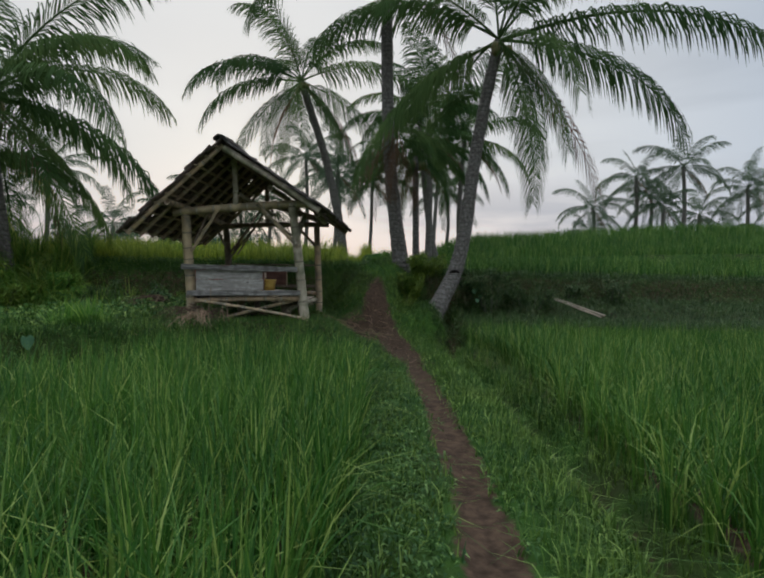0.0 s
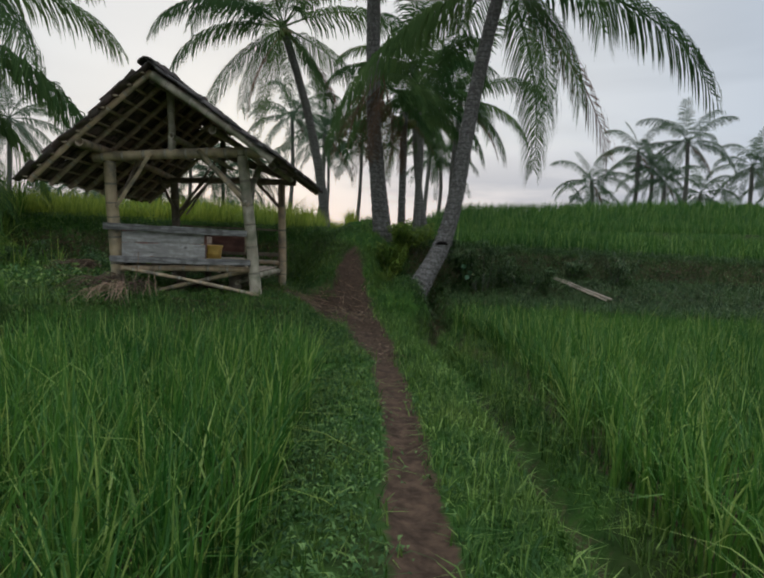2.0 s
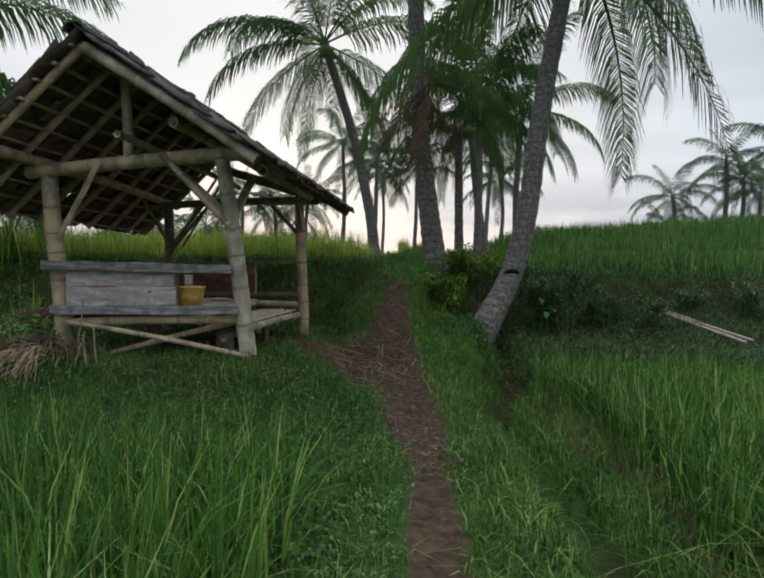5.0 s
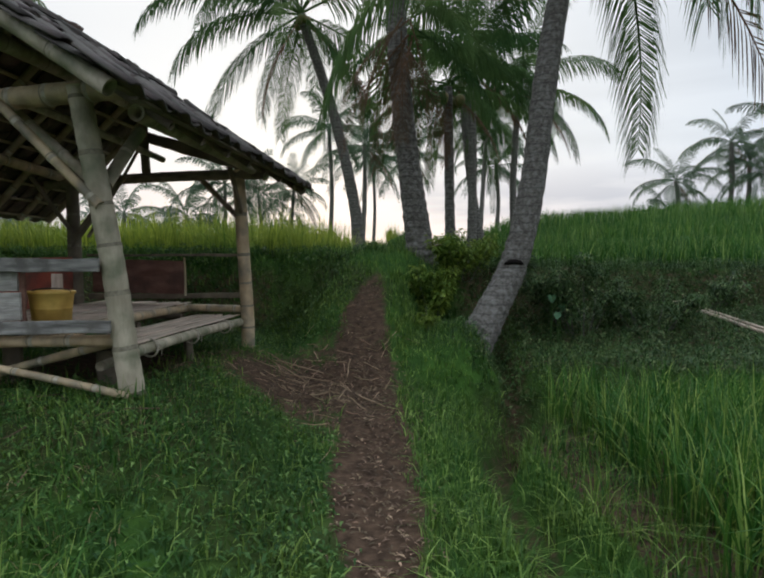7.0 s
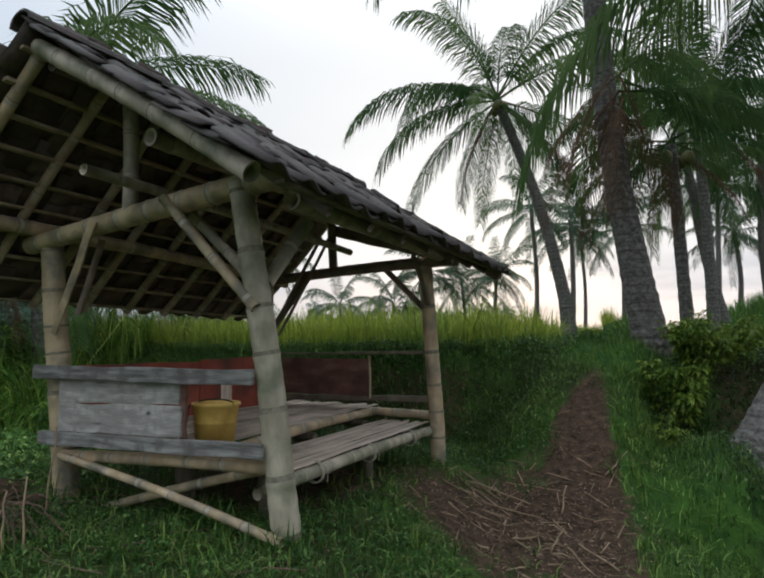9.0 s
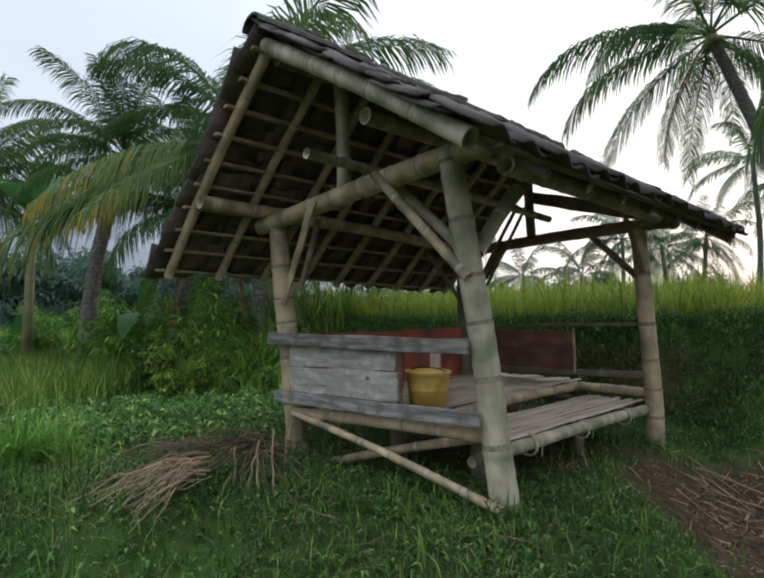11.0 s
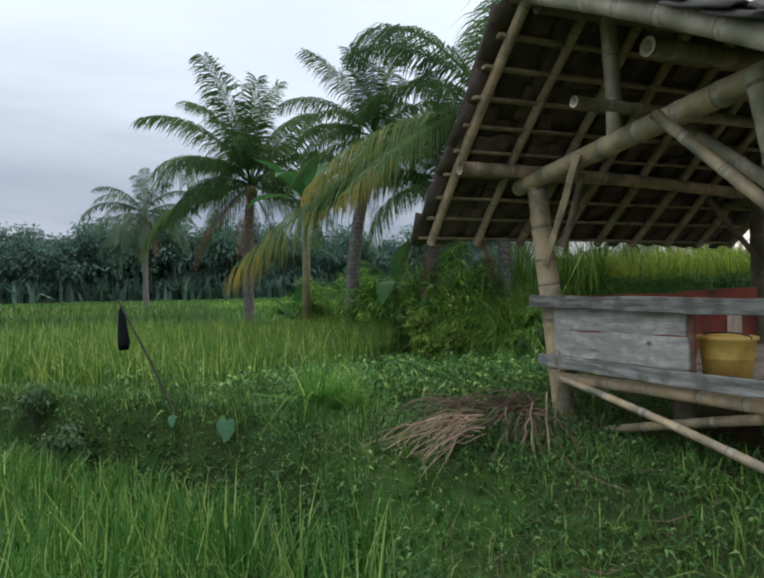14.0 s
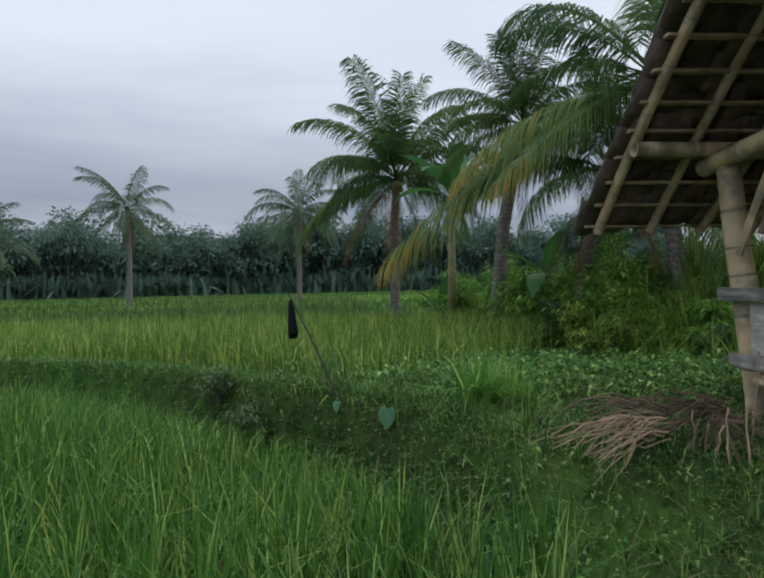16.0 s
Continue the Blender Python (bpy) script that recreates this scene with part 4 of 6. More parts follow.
def bamboo(name, p, q, r, parent, material=None, label="", r2=None, seed=0, node=0.30, bow=0.01, sides=14):
    """A bamboo culm from p to q with swollen nodes, a slight bow and hollow ends."""
    rng = random.Random(seed + int(abs(p[0] * 97 + p[1] * 57 + q[2] * 31) * 10))
    p, q = Vector(p), Vector(q)
    o = Vector(parent.location)
    length = (q - p).length
    r2 = r2 or r
    d = (q - p) / length
    side = d.orthogonal().normalized()
    side.rotate(Euler((0, 0, rng.uniform(0, 6))))
    side = (side - d * side.dot(d)).normalized()
    at = node * rng.uniform(0.3, 0.9)
    path, rad = [], []

    def add(s, k):
        f = s / length
        path.append(p + d * s + side * math.sin(f * math.pi) * bow * length - o)
        rad.append((r + (r2 - r) * f) * k)
    add(0, 1.0)
    bands = []
    while at < length - 0.05:
        bands.append(len(path))
        add(at - 0.03, 0.985)
        add(at - 0.008, 1.025)
        add(at, 1.0)
        add(at + 0.008, 1.06)
        add(at + 0.035, 1.0)
        at += node * rng.uniform(0.85, 1.2)
    add(length, 1.0)
    V, F = tube(path, rad, sides, True, 0.72)
    me = mesh_of(name, V, F, material or BAMBOO, True)
    if r > 0.024 and material is not BAMBOO_DARK:
        me.materials.append(BAMBOO_NODE)
        me.materials.append(NODE_DARK)
        for b in bands:
            for k in range(sides):
                me.polygons[(b + 1) * sides + k].material_index = 2
                me.polygons[(b + 3) * sides + k].material_index = 1
    return put(name, me, parent, label)


def board(name, p, q, height, thick, parent, material, label="", seed=0, up=(0, 0, 1), n=8, rough=0.006):
    """A worn plank from p to q (centre line of its lower edge), uneven edges."""
    rng = random.Random(seed)
    o = Vector(parent.location)
    p, q, up = Vector(p) - o, Vector(q) - o, Vector(up).normalized()
    d = (q - p).normalized()
    up = (up - d * up.dot(d)).normalized()
    s = d.cross(up) * thick * 0.5
    V, F = [], []
    for i in range(n + 1):
        c = p.lerp(q, i / n)
        a, b = rng.uniform(-rough, rough), rng.uniform(-rough, rough)
        e = d * (rng.uniform(-0.012, 0.012) if i in (0, n) else 0)
        c = c + e
        V += [c - s + up * a, c + s + up * a, c + s + up * (height + b), c - s + up * (height + b)]
    for i in range(n):
        for k in range(4):
            k2 = (k + 1) % 4
            F.append((i * 4 + k, i * 4 + k2, i * 4 + 4 + k2, i * 4 + 4 + k))
    F += [(3, 2, 1, 0), tuple(n * 4 + k for k in range(4))]
    bm = bmesh.new()
    me = mesh_of(name, V, F, material)
    bm.from_mesh(me)
    bmesh.ops.recalc_face_normals(bm, faces=bm.faces)
    bmesh.ops.bevel(bm, geom=[e for e in bm.edges if e.calc_face_angle(0) > 1.0], offset=min(thick * 0.15, 0.004), segments=1, affect="EDGES")
    bm.to_mesh(me)
    bm.free()
    return put(name, me, parent, label)


def tile_mesh():
    """One pantile: S-curved across x (0.25), 0.29 along y, with thickness."""
    V, F = [], []
    nx, ny = 8, 3
    for layer in (0, 1):
        for j in range(ny):
            for i in range(nx + 1):
                f = i / nx
                x = (f - 0.5) * 0.300
                y = -0.05 + j / (ny - 1) * 0.37
                z = 0.024 * math.sin(f * 2 * math.pi) + 0.020 - 0.014 * layer + (0.012 if j == ny - 1 else 0)
                V.append((x, y, z))
    w = nx + 1
    off = w * ny
    for j in range(ny - 1):
        for i in range(nx):
            a = j * w + i
            F.append((a, a + 1, a + w + 1, a + w))
            F.append((off + a, off + a + w, off + a + w + 1, off + a + 1))
    ring = [i for i in range(w)] + [j * w + nx for j in range(1, ny)] + [(ny - 1) * w + i for i in range(nx - 1, -1, -1)] + [j * w for j in range(ny - 2, 0, -1)]
    for a, b in zip(ring, ring[1:] + ring[:1]):
        F.append((b, a, off + a, off + b))
    me = mesh_of("tile", V, F, TILE, True)
    me.materials.append(TILE_UNDER)
    for k in range(1, 2 * nx * (ny - 1), 2):
        me.polygons[k].material_index = 1
    return me


RF, RB = Vector((-2.69, 9.02, 3.57)), Vector((-2.64, 13.02, 3.64))
ERF, ERB = Vector((-0.92, 9.06, 2.42)), Vector((-0.79, 12.94, 2.43))
ELF, ELB = Vector((-4.30, 9.04, 2.06)), Vector((-4.24, 13.00, 2.06))


def hut():
    base = (-2.45, 11.1, 0.45)
    h = empty("field_hut", base)
    G, W, D = BAMBOO_GREY, BAMBOO, BAMBOO_DARK

    def bent(name, pts, radii, material, label=""):
        me, _ = bent_mesh([Vector(p) - Vector(base) for p in pts], radii, material)
        return put(name, me, h, label)
    # posts
    bent("post", [(-1.34, 9.92, 0.25), (-1.40, 9.88, 0.75), (-1.475, 9.84, 1.45), (-1.54, 9.78, 2.0), (-1.62, 9.71, 2.64)], [0.088, 0.086, 0.08, 0.078, 0.072], G, "thick grey bamboo corner post")
    bent("post", [(-3.42, 9.97, 0.28), (-3.44, 9.93, 0.8), (-3.475, 9.87, 1.48), (-3.50, 9.83, 1.9), (-3.52, 9.79, 2.44)], [0.092, 0.09, 0.086, 0.082, 0.078], W, "thick brown bamboo corner post")
    bent("post", [(-1.43, 12.47, 0.22), (-1.42, 12.46, 0.8), (-1.45, 12.43, 1.5), (-1.50, 12.39, 2.55)], [0.08, 0.075, 0.072, 0.068], W, "bamboo corner post")
    bent("post", [(-3.40, 12.30, 0.28), (-3.43, 12.32, 0.9), (-3.46, 12.34, 1.6), (-3.56, 12.46, 2.42)], [0.08, 0.08, 0.075, 0.07], D, "dark wooden corner post")
    # beams
    bamboo("beam", (-3.72, 9.75, 2.43), (-1.28, 9.72, 2.63), 0.068, h, W, "thick front crossbeam of bamboo", 0.075, 1)
    bamboo("beam", (-3.85, 12.42, 2.40), (-1.22, 12.38, 2.50), 0.055, h, D, "", 0.06, 2)
    bamboo("plate", (-3.59, 9.11, 2.54), (-3.66, 12.95, 2.46), 0.055, h, W, "", None, 3)
    bamboo("plate", (-1.16, 9.60, 2.43), (-1.33, 12.85, 2.55), 0.055, h, G, "", None, 4)
    bamboo("purlin", (-1.92, 9.30, 2.82), (-1.95, 12.9, 2.84), 0.052, h, G, "", None, 5)
    bamboo("purlin", (-2.46, 9.28, 2.71), (-2.5, 12.6, 2.72), 0.036, h, G, "", None, 6)
    roof = bamboo("roof", (-2.69, 9.20, 3.40), (-2.65, 12.95, 3.46), 0.05, h, D, "", None, 7)
    bamboo("king_post", (-2.61, 9.74, 2.53), (-2.66, 9.74, 3.42), 0.052, h, G, "", None, 8)
    bamboo("king_post", (-2.60, 12.4, 2.50), (-2.64, 12.4, 3.46), 0.05, h, D, "", None, 9)
    # braces
    bamboo("brace", (-2.22, 9.67, 2.60), (-1.49, 9.72, 1.86), 0.034, h, W, "", None, 10)
    bamboo("brace", (-2.24, 9.95, 2.54), (-1.66, 9.88, 2.06), 0.036, h, G, "", None, 11)
    board("brace", (-2.90, 9.655, 2.54), (-3.42, 9.75, 1.76), 0.055, 0.022, h, W, "split bamboo brace", 12, up=(1, 0, 1))
    bamboo("brace", (-3.17, 9.95, 2.46), (-3.41, 9.95, 1.90), 0.026, h, D, "", None, 13)
    bamboo("brace", (-1.46, 10.20, 2.46), (-1.53, 9.86, 2.02), 0.045, h, G, "", None, 14)
    bamboo("brace", (-1.95, 12.38, 2.46), (-1.48, 12.42, 1.98), 0.032, h, D, "", None, 15)
    bamboo("brace", (-1.44, 11.95, 2.50), (-1.46, 12.40, 2.02), 0.024, h, D, "", None, 16)
    bamboo("brace", (-2.95, 12.40, 2.47), (-3.46, 12.36, 1.78), 0.028, h, D, "", None, 17)
    bamboo("brace", (-2.80, 12.30, 2.47), (-3.44, 12.26, 1.66), 0.022, h, D, "", None, 18)
    bamboo("brace", (-2.70, 12.30, 2.86), (-3.32, 12.28, 1.86), 0.020, h, D, "", None, 28)
    bamboo("brace", (-2.60, 12.30, 2.84), (-3.25, 12.28, 1.78), 0.018, h, D, "", None, 29)
    board("gable_strut", (-2.66, 12.47, 2.90), (-1.42, 12.47, 2.53), 0.13, 0.035, h, D, "dark rough strut in the rear gable", 26)
    bamboo("brace", (-3.62, 11.85, 2.42), (-3.47, 12.30, 1.85), 0.026, h, D, "", None, 19)
    # rafters and battens on both slopes; shade under the tiles is in their darker bamboo
    for k in range(9):
        f = 0.035 + k * 0.118
        a, b = RF.lerp(RB, f), ELF.lerp(ELB, f)
        dn = Vector((0, 0, -0.075))
        bamboo("rafter", a + dn, b.lerp(a, 0.015) + dn, 0.037 if k else 0.040, h, W if k == 0 else BAMBOO_MID, "", None, 30 + k)
        a, b = RF.lerp(RB, f), ERF.lerp(ERB, f)
        if k == 0:
            a, b, dn = Vector((-2.66, 9.10, 3.44)), Vector((-1.06, 9.15, 2.44)), Vector((0, 0, 0))
        bamboo("rafter", a + dn * 1.4, b.lerp(a, 0.03 if k else 0.0) + dn * 1.4, 0.055 if k in (0, 8) else 0.030, h, G if k == 0 else D, "thick bamboo gable rafter" if k == 0 else "", None, 50 + k)
    for k in range(10):
        f = min(0.05 + k * 0.103, 0.985)
        for a, b, m in ((RF.lerp(ELF, f), RB.lerp(ELB, f), BAMBOO_MID), (RF.lerp(ERF, f), RB.lerp(ERB, f), D)):
            board("batten", a + Vector((0, 0.03 if m is BAMBOO_MID else 0.17, -0.055)), b + Vector((0, -0.05, -0.055)), 0.022, 0.056, h, m, "", k, n=4, rough=0.004)
    # front: rail, lower plank, boards, bamboo and crossed poles
    board("rail", (-3.58, 9.745, 1.425), (-1.50, 9.73, 1.412), 0.092, 0.034, h, RAIL, "weathered grey top rail", 1)
    board("rail", (-3.46, 9.745, 0.955), (-1.44, 9.745, 1.00), 0.088, 0.034, h, RAIL, "weathered grey lower rail", 2)
    board("plank", (-3.31, 9.785, 1.05), (-2.12, 9.785, 1.075), 0.195, 0.022, h, PLANK, "wide grey board of the front panel", 3)
    board("plank", (-3.32, 9.79, 1.252), (-2.13, 9.79, 1.275), 0.165, 0.022, h, PLANK, "wide grey board of the front panel", 4)
    board("panel_edge", (-2.14, 9.81, 1.03), (-2.135, 9.81, 1.44), 0.035, 0.03, h, BROWNBOARD, "", 5, up=(1, 0, 0))
    bamboo("rail_pole", (-3.36, 9.86, 0.86), (-1.46, 9.84, 0.94), 0.042, h, W, "", None, 61)
    bamboo("cross_pole", (-3.30, 9.80, 0.875), (-1.30, 9.74, 0.575), 0.027, h, W, "", None, 62)
    bamboo("cross_pole", (-3.22, 9.97, 0.44), (-1.46, 9.95, 0.93), 0.032, h, W, "", None, 63)
    bamboo("lower_pole", (-1.70, 10.02, 0.72), (-1.72, 12.4, 0.74), 0.036, h, G, "", None, 64)
    # seats
    rng = random.Random(5)
    for k in range(22):
        x0, x1 = -3.39 + k * 0.0625, -3.39 + k * 0.0525
        z = 0.985 + rng.uniform(-0.005, 0.009)
        board("floor_slat", (x0, 9.96 + rng.uniform(-0.04, 0.1), z), (x1, 12.86 + rng.uniform(-0.2, 0.05), z), 0.014, 0.054, h, SLATM, "", 80 + k, n=6, rough=0.004)
    for k in range(10):
        x = -1.99 + k * 0.053
        z = 0.868 + rng.uniform(-0.006, 0.008)
        board("bench_slat", (x, 10.05 + rng.uniform(-0.02, 0.1), z), (x - 0.05 + rng.uniform(-0.012, 0.012), 12.5 + rng.uniform(-0.14, 0.06), z), 0.012, 0.049, h, SLATM, "", 100 + k, n=6, rough=0.004)
    bamboo("edge_pole", (-2.02, 9.98, 0.935), (-2.22, 12.75, 0.935), 0.042, h, W, "", None, 65)
    bench = bamboo("bench", (-1.50, 9.95, 0.81), (-1.49, 12.55, 0.80), 0.043, h, G, "", None, 66)
    bamboo("edge_pole", (-3.38, 9.95, 0.93), (-3.40, 12.4, 0.93), 0.042, h, D, "", None, 67)
    bamboo("cross_bearer", (-2.30, 12.52, 0.955), (-1.45, 12.50, 0.945), 0.042, h, W, "", None, 68)
    for y in (10.3, 11.2, 12.1):
        bamboo("joist", (-3.45, y, 0.885), (-2.05, y, 0.885), 0.035, h, D, "", None, 69)
        bamboo("joist", (-2.05, y + 0.1, 0.81), (-1.45, y + 0.1, 0.81), 0.030, h, D, "", None, 70)
    for x, y, r in ((-1.73, 11.55, 0.042), (-1.80, 10.30, 0.095), (-2.65, 10.35, 0.07), (-2.7, 11.9, 0.06), (-2.05, 12.2, 0.045)):
        bamboo("leg", (x + 0.02, y, gz(x, y) - 0.1), (x, y, 0.86 if x < -2 else 0.80), r, h, D, "", None, 71)
    # side and back boards
    board("side_board", (-3.40, 9.98, 0.98), (-3.42, 11.25, 0.98), 0.53, 0.018, h, REDBOARD, "red painted board closing the side", 21, n=4)
    board("side_board", (-3.415, 11.27, 0.98), (-3.43, 12.25, 0.99), 0.55, 0.018, h, REDBOARD, "red painted board closing the side", 22, n=4)
    board("back_board", (-3.30, 12.42, 1.135), (-2.17, 12.42, 1.125), 0.39, 0.018, h, BROWNBOARD, "stained brown back board", 23, n=4)
    bamboo("edge_strip", (-2.15, 12.41, 1.10), (-2.16, 12.41, 1.55), 0.012, h, W, "", None, 27)
    board("back_rail", (-3.38, 12.46, 1.555), (-1.44, 12.46, 1.565), 0.03, 0.03, h, D, "", 24)
    board("back_rail", (-3.38, 12.46, 1.05), (-1.44, 12.46, 1.08), 0.06, 0.03, h, D, "", 25)
    # cord lashings on the front post
    for z, x, y, r in ((0.809, -1.50, 10.35, 0.049), (0.807, -1.496, 11.1, 0.049), (0.804, -1.493, 11.9, 0.049)):
        c = Vector((x, y, z)) - Vector(base)
        ax = Vector((0, 0, 1)) if r > 0.08 else Vector((0, 1, 0))
        sd = ax.orthogonal()
        tw = ax.cross(sd)
        pts = [c + (sd * math.cos(a * 0.42) + tw * math.sin(a * 0.42)) * r + ax * a * 0.0009 for a in range(46)]
        V, F = tube(pts, [0.005] * len(pts), 5)
        tail = [pts[-1], pts[-1] + Vector((0.03, 0.01, -0.05)), pts[-1] + Vector((0.02, 0.02, -0.11))]
        v, f = tube(tail, [0.005, 0.004, 0.003], 5)
        F += [tuple(i + len(V) for i in q) for q in f]
        V += v
        put("lashing", mesh_of("lashing", V, F, BAMBOO_NODE), h, "pale cord lashing")
    # ridge caps
    for k in range(13):
        f = (k + 0.5) / 13
        c = RF.lerp(RB, f) - Vector(base)
        V, F = [], []
        for j in range(2):
            for i in range(9):
                w = math.pi * i / 8
                rr = 0.115 + 0.010 * j
                V.append((-math.cos(w) * rr, (j - 0.5) * 0.36, math.sin(w) * rr * 0.75 - 0.02))
        s = len(V)
        for v in list(V):
            V.append((v[0] * 0.86, v[1], v[2] * 0.86 - 0.006))
        for i in range(8):
            F.append((i, i + 1, 9 + i + 1, 9 + i))
            F.append((s + i, s + 9 + i, s + 9 + i + 1, s + i + 1))
            F.append((i + 1, i, s + i, s + i + 1))
            F.append((9 + i, 9 + i + 1, s + 9 + i + 1, s + 9 + i))
        F += [(0, 9, s + 9, s), (8, s + 8, s + 17, 17)]
        put("ridge_tile", mesh_of("ridge_tile", V, F, TILE), h, m=Matrix.Translation(c) @ pose(0, 0, 0, rng.uniform(-4, 4), rng.uniform(-6, 6), rng.uniform(-4, 4)))
    # roof tiles, course by course
    tm = tile_mesh()
    for side, (ea, eb) in (("r", (ERF, ERB)), ("l", (ELF, ELB))):
        rows, cols = 9, 16
        for j in range(rows):
            for i in range(cols):
                if side == "r" and (i, j) in ((9, 2), (10, 2), (13, 3), (12, 1), (6, 2)):
                    continue
                fi, fj = (i + 0.5) / cols, j / rows
                lo, hi = ea.lerp(eb, fi), RF.lerp(RB, fi)
                c = lo.lerp(hi, fj)
                yy = (hi - lo).normalized()
                xx = (eb - ea).normalized() * (-1 if side == "l" else 1)
                zz = xx.cross(yy).normalized()
                if zz.z < 0:
                    zz, xx = -zz, -xx
                xx = yy.cross(zz)
                m = Matrix((xx, yy, zz)).transposed().to_4x4()
                m = Matrix.Translation(c - Vector(base) + zz * (rng.uniform(-0.006, 0.020) - 0.01) + yy * rng.uniform(-0.045, 0.045)) @ m @ pose(0, 0, 0, -2.5 + rng.uniform(-4.5, 4.5), rng.uniform(-7, 7), rng.uniform(-8, 8))
                put("tile", tm, h, m=m)
    roof["label"], bench["label"] = "pantiled roof on a bamboo ridge pole", "slatted bamboo bench"
    for ob in list(h.children):
        kind = ob.name.split(".")[0]
        if kind in ("tile", "ridge_tile", "batten", "rafter", "purlin"):
            ob.parent = roof
        elif kind in ("bench_slat", "lashing"):
            ob.parent = bench
    return tagged(h, "open bamboo field hut with a tiled roof and slatted bench", "hut")


def bent_mesh(pts, radii, material, sides=14, rings=84):
    """A post along a smooth line, with bamboo nodes."""
    path, rad = [], []
    n = len(pts) - 1
    for i in range(rings + 1):
        q = i / rings * n
        k = min(int(q), n - 1)
        t = q - k
        p0, p1, p2, p3 = pts[max(k - 1, 0)], pts[k], pts[k + 1], pts[min(k + 2, n)]
        path.append(0.5 * ((2 * p1) + (p2 - p0) * t + (2 * p0 - 5 * p1 + 4 * p2 - p3) * t * t + (3 * p1 - p0 - 3 * p2 + p3) * t ** 3))
        rad.append((radii[k] + (radii[k + 1] - radii[k]) * t) * (1.03 if i % 11 == 3 else 0.98 if i % 11 == 4 else 1.02 if i % 11 == 5 else 1.0) * (1 + 0.018 * math.sin(i * 1.7 + pts[0].x * 9)))
    V, F = tube(path, rad, sides, True, 0.75)
    me = mesh_of("post", V, F, material, True)
    me.materials.append(NODE_DARK)
    for i in range(3, rings, 11):
        for k in range(sides):
            me.polygons[i * sides + k].material_index = 1
    if material is BAMBOO_GREY:
        me.materials.append(MOSSY)
        for k in range(14 * sides):
            me.polygons[k].material_index = 2
    return me, None


hut()


def bucket():
    b = empty("bucket", (-2.10, 10.07, 1.0))
    prof = [(0.0, 0.006), (0.118, 0.006), (0.124, 0.012), (0.138, 0.15), (0.150, 0.245), (0.162, 0.250), (0.163, 0.268), (0.153, 0.272), (0.147, 0.262), (0.128, 0.03), (0.0, 0.022)]
    V, F, n = [], [], 28
    for r, z in prof:
        for k in range(n):
            a = 2 * math.pi * k / n
            V.append((r * math.cos(a), r * math.sin(a), z))
    for i in range(len(prof) - 1):
        for k in range(n):
            k2 = (k + 1) % n
            F.append((i * n + k, i * n + k2, i * n + n + k2, i * n + n + k))
    put("body", mesh_of("body", V, F, BUCKET, True), b)
    pts = [Vector((-0.16 * math.cos(t), 0.05 * math.sin(t) - 0.02, 0.262 + 0.025 * math.sin(t))) for t in np.linspace(0.0, math.pi, 14)]
    put("handle", mesh_of("handle", *tube(pts, [0.005] * 14, 6), CORD, True), b, "dark wire handle")
    pts = [Vector((-0.14, -0.09, 0.26)), Vector((-0.148, -0.10, 0.23)), Vector((-0.142, -0.105, 0.18))]
    put("cord", mesh_of("cord", *tube(pts, [0.007, 0.006, 0.004], 6), CORD, True), b, "dark cord tied to the rim")
    tagged(b, "round yellow plastic bucket standing on the slatted bench", "bucket")
    w = empty("wood_offcut", (-2.22, 10.30, 1.0))
    board("board", (-2.27, 10.30, 0.998), (-2.26, 10.30, 1.39), 0.085, 0.02, w, SLATM, "", 9, up=(1, 0, 0), n=3)
    tagged(w, "pale wooden offcut leaning upright behind the bucket", "board")


bucket()


# ---------- undergrowth ----------
def leaf_mesh(name, base, dirs, length, width, material, fold=0.25, curl=0.35):
    """Many small pointed leaves, folded along the midrib: arrays of base points and directions."""
    n = len(base)
    d = dirs / np.linalg.norm(dirs, axis=1, keepdims=True)
    up = np.tile(np.array([0.0, 0.0, 1.0]), (n, 1))
    side = np.cross(d, up)
    side /= np.maximum(np.linalg.norm(side, axis=1, keepdims=True), 1e-6)
    nrm = np.cross(side, d)
    L, W = np.broadcast_to(length, n)[:, None], np.broadcast_to(width, n)[:, None]
    mid = base + d * L * 0.45 + nrm * L * 0.06
    V = np.stack([base, mid - side * W * 0.5 + nrm * W * fold, mid - np.array([0, 0, 1.0]) * W * 0.05, mid + side * W * 0.5 + nrm * W * fold,
                  base + d * L - np.array([0, 0, 1.0]) * L * curl], 1)
    i = (np.arange(n) * 5)[:, None]
    tri = np.concatenate([i + np.array(k) for k in ((0, 2, 1), (0, 3, 2), (1, 2, 4), (2, 3, 4))])
    me = bpy.data.meshes.new(name)
    me.vertices.add(n * 5)
    me.vertices.foreach_set("co", V.reshape(-1).astype(np.float32))
    me.loops.add(len(tri) * 3)
    me.loops.foreach_set("vertex_index", tri.reshape(-1).astype(np.int32))
    me.polygons.add(len(tri))
    me.polygons.foreach_set("loop_start", (np.arange(len(tri)) * 3).astype(np.int32))
    me.update(calc_edges=True)
    me.materials.append(material)
    return me


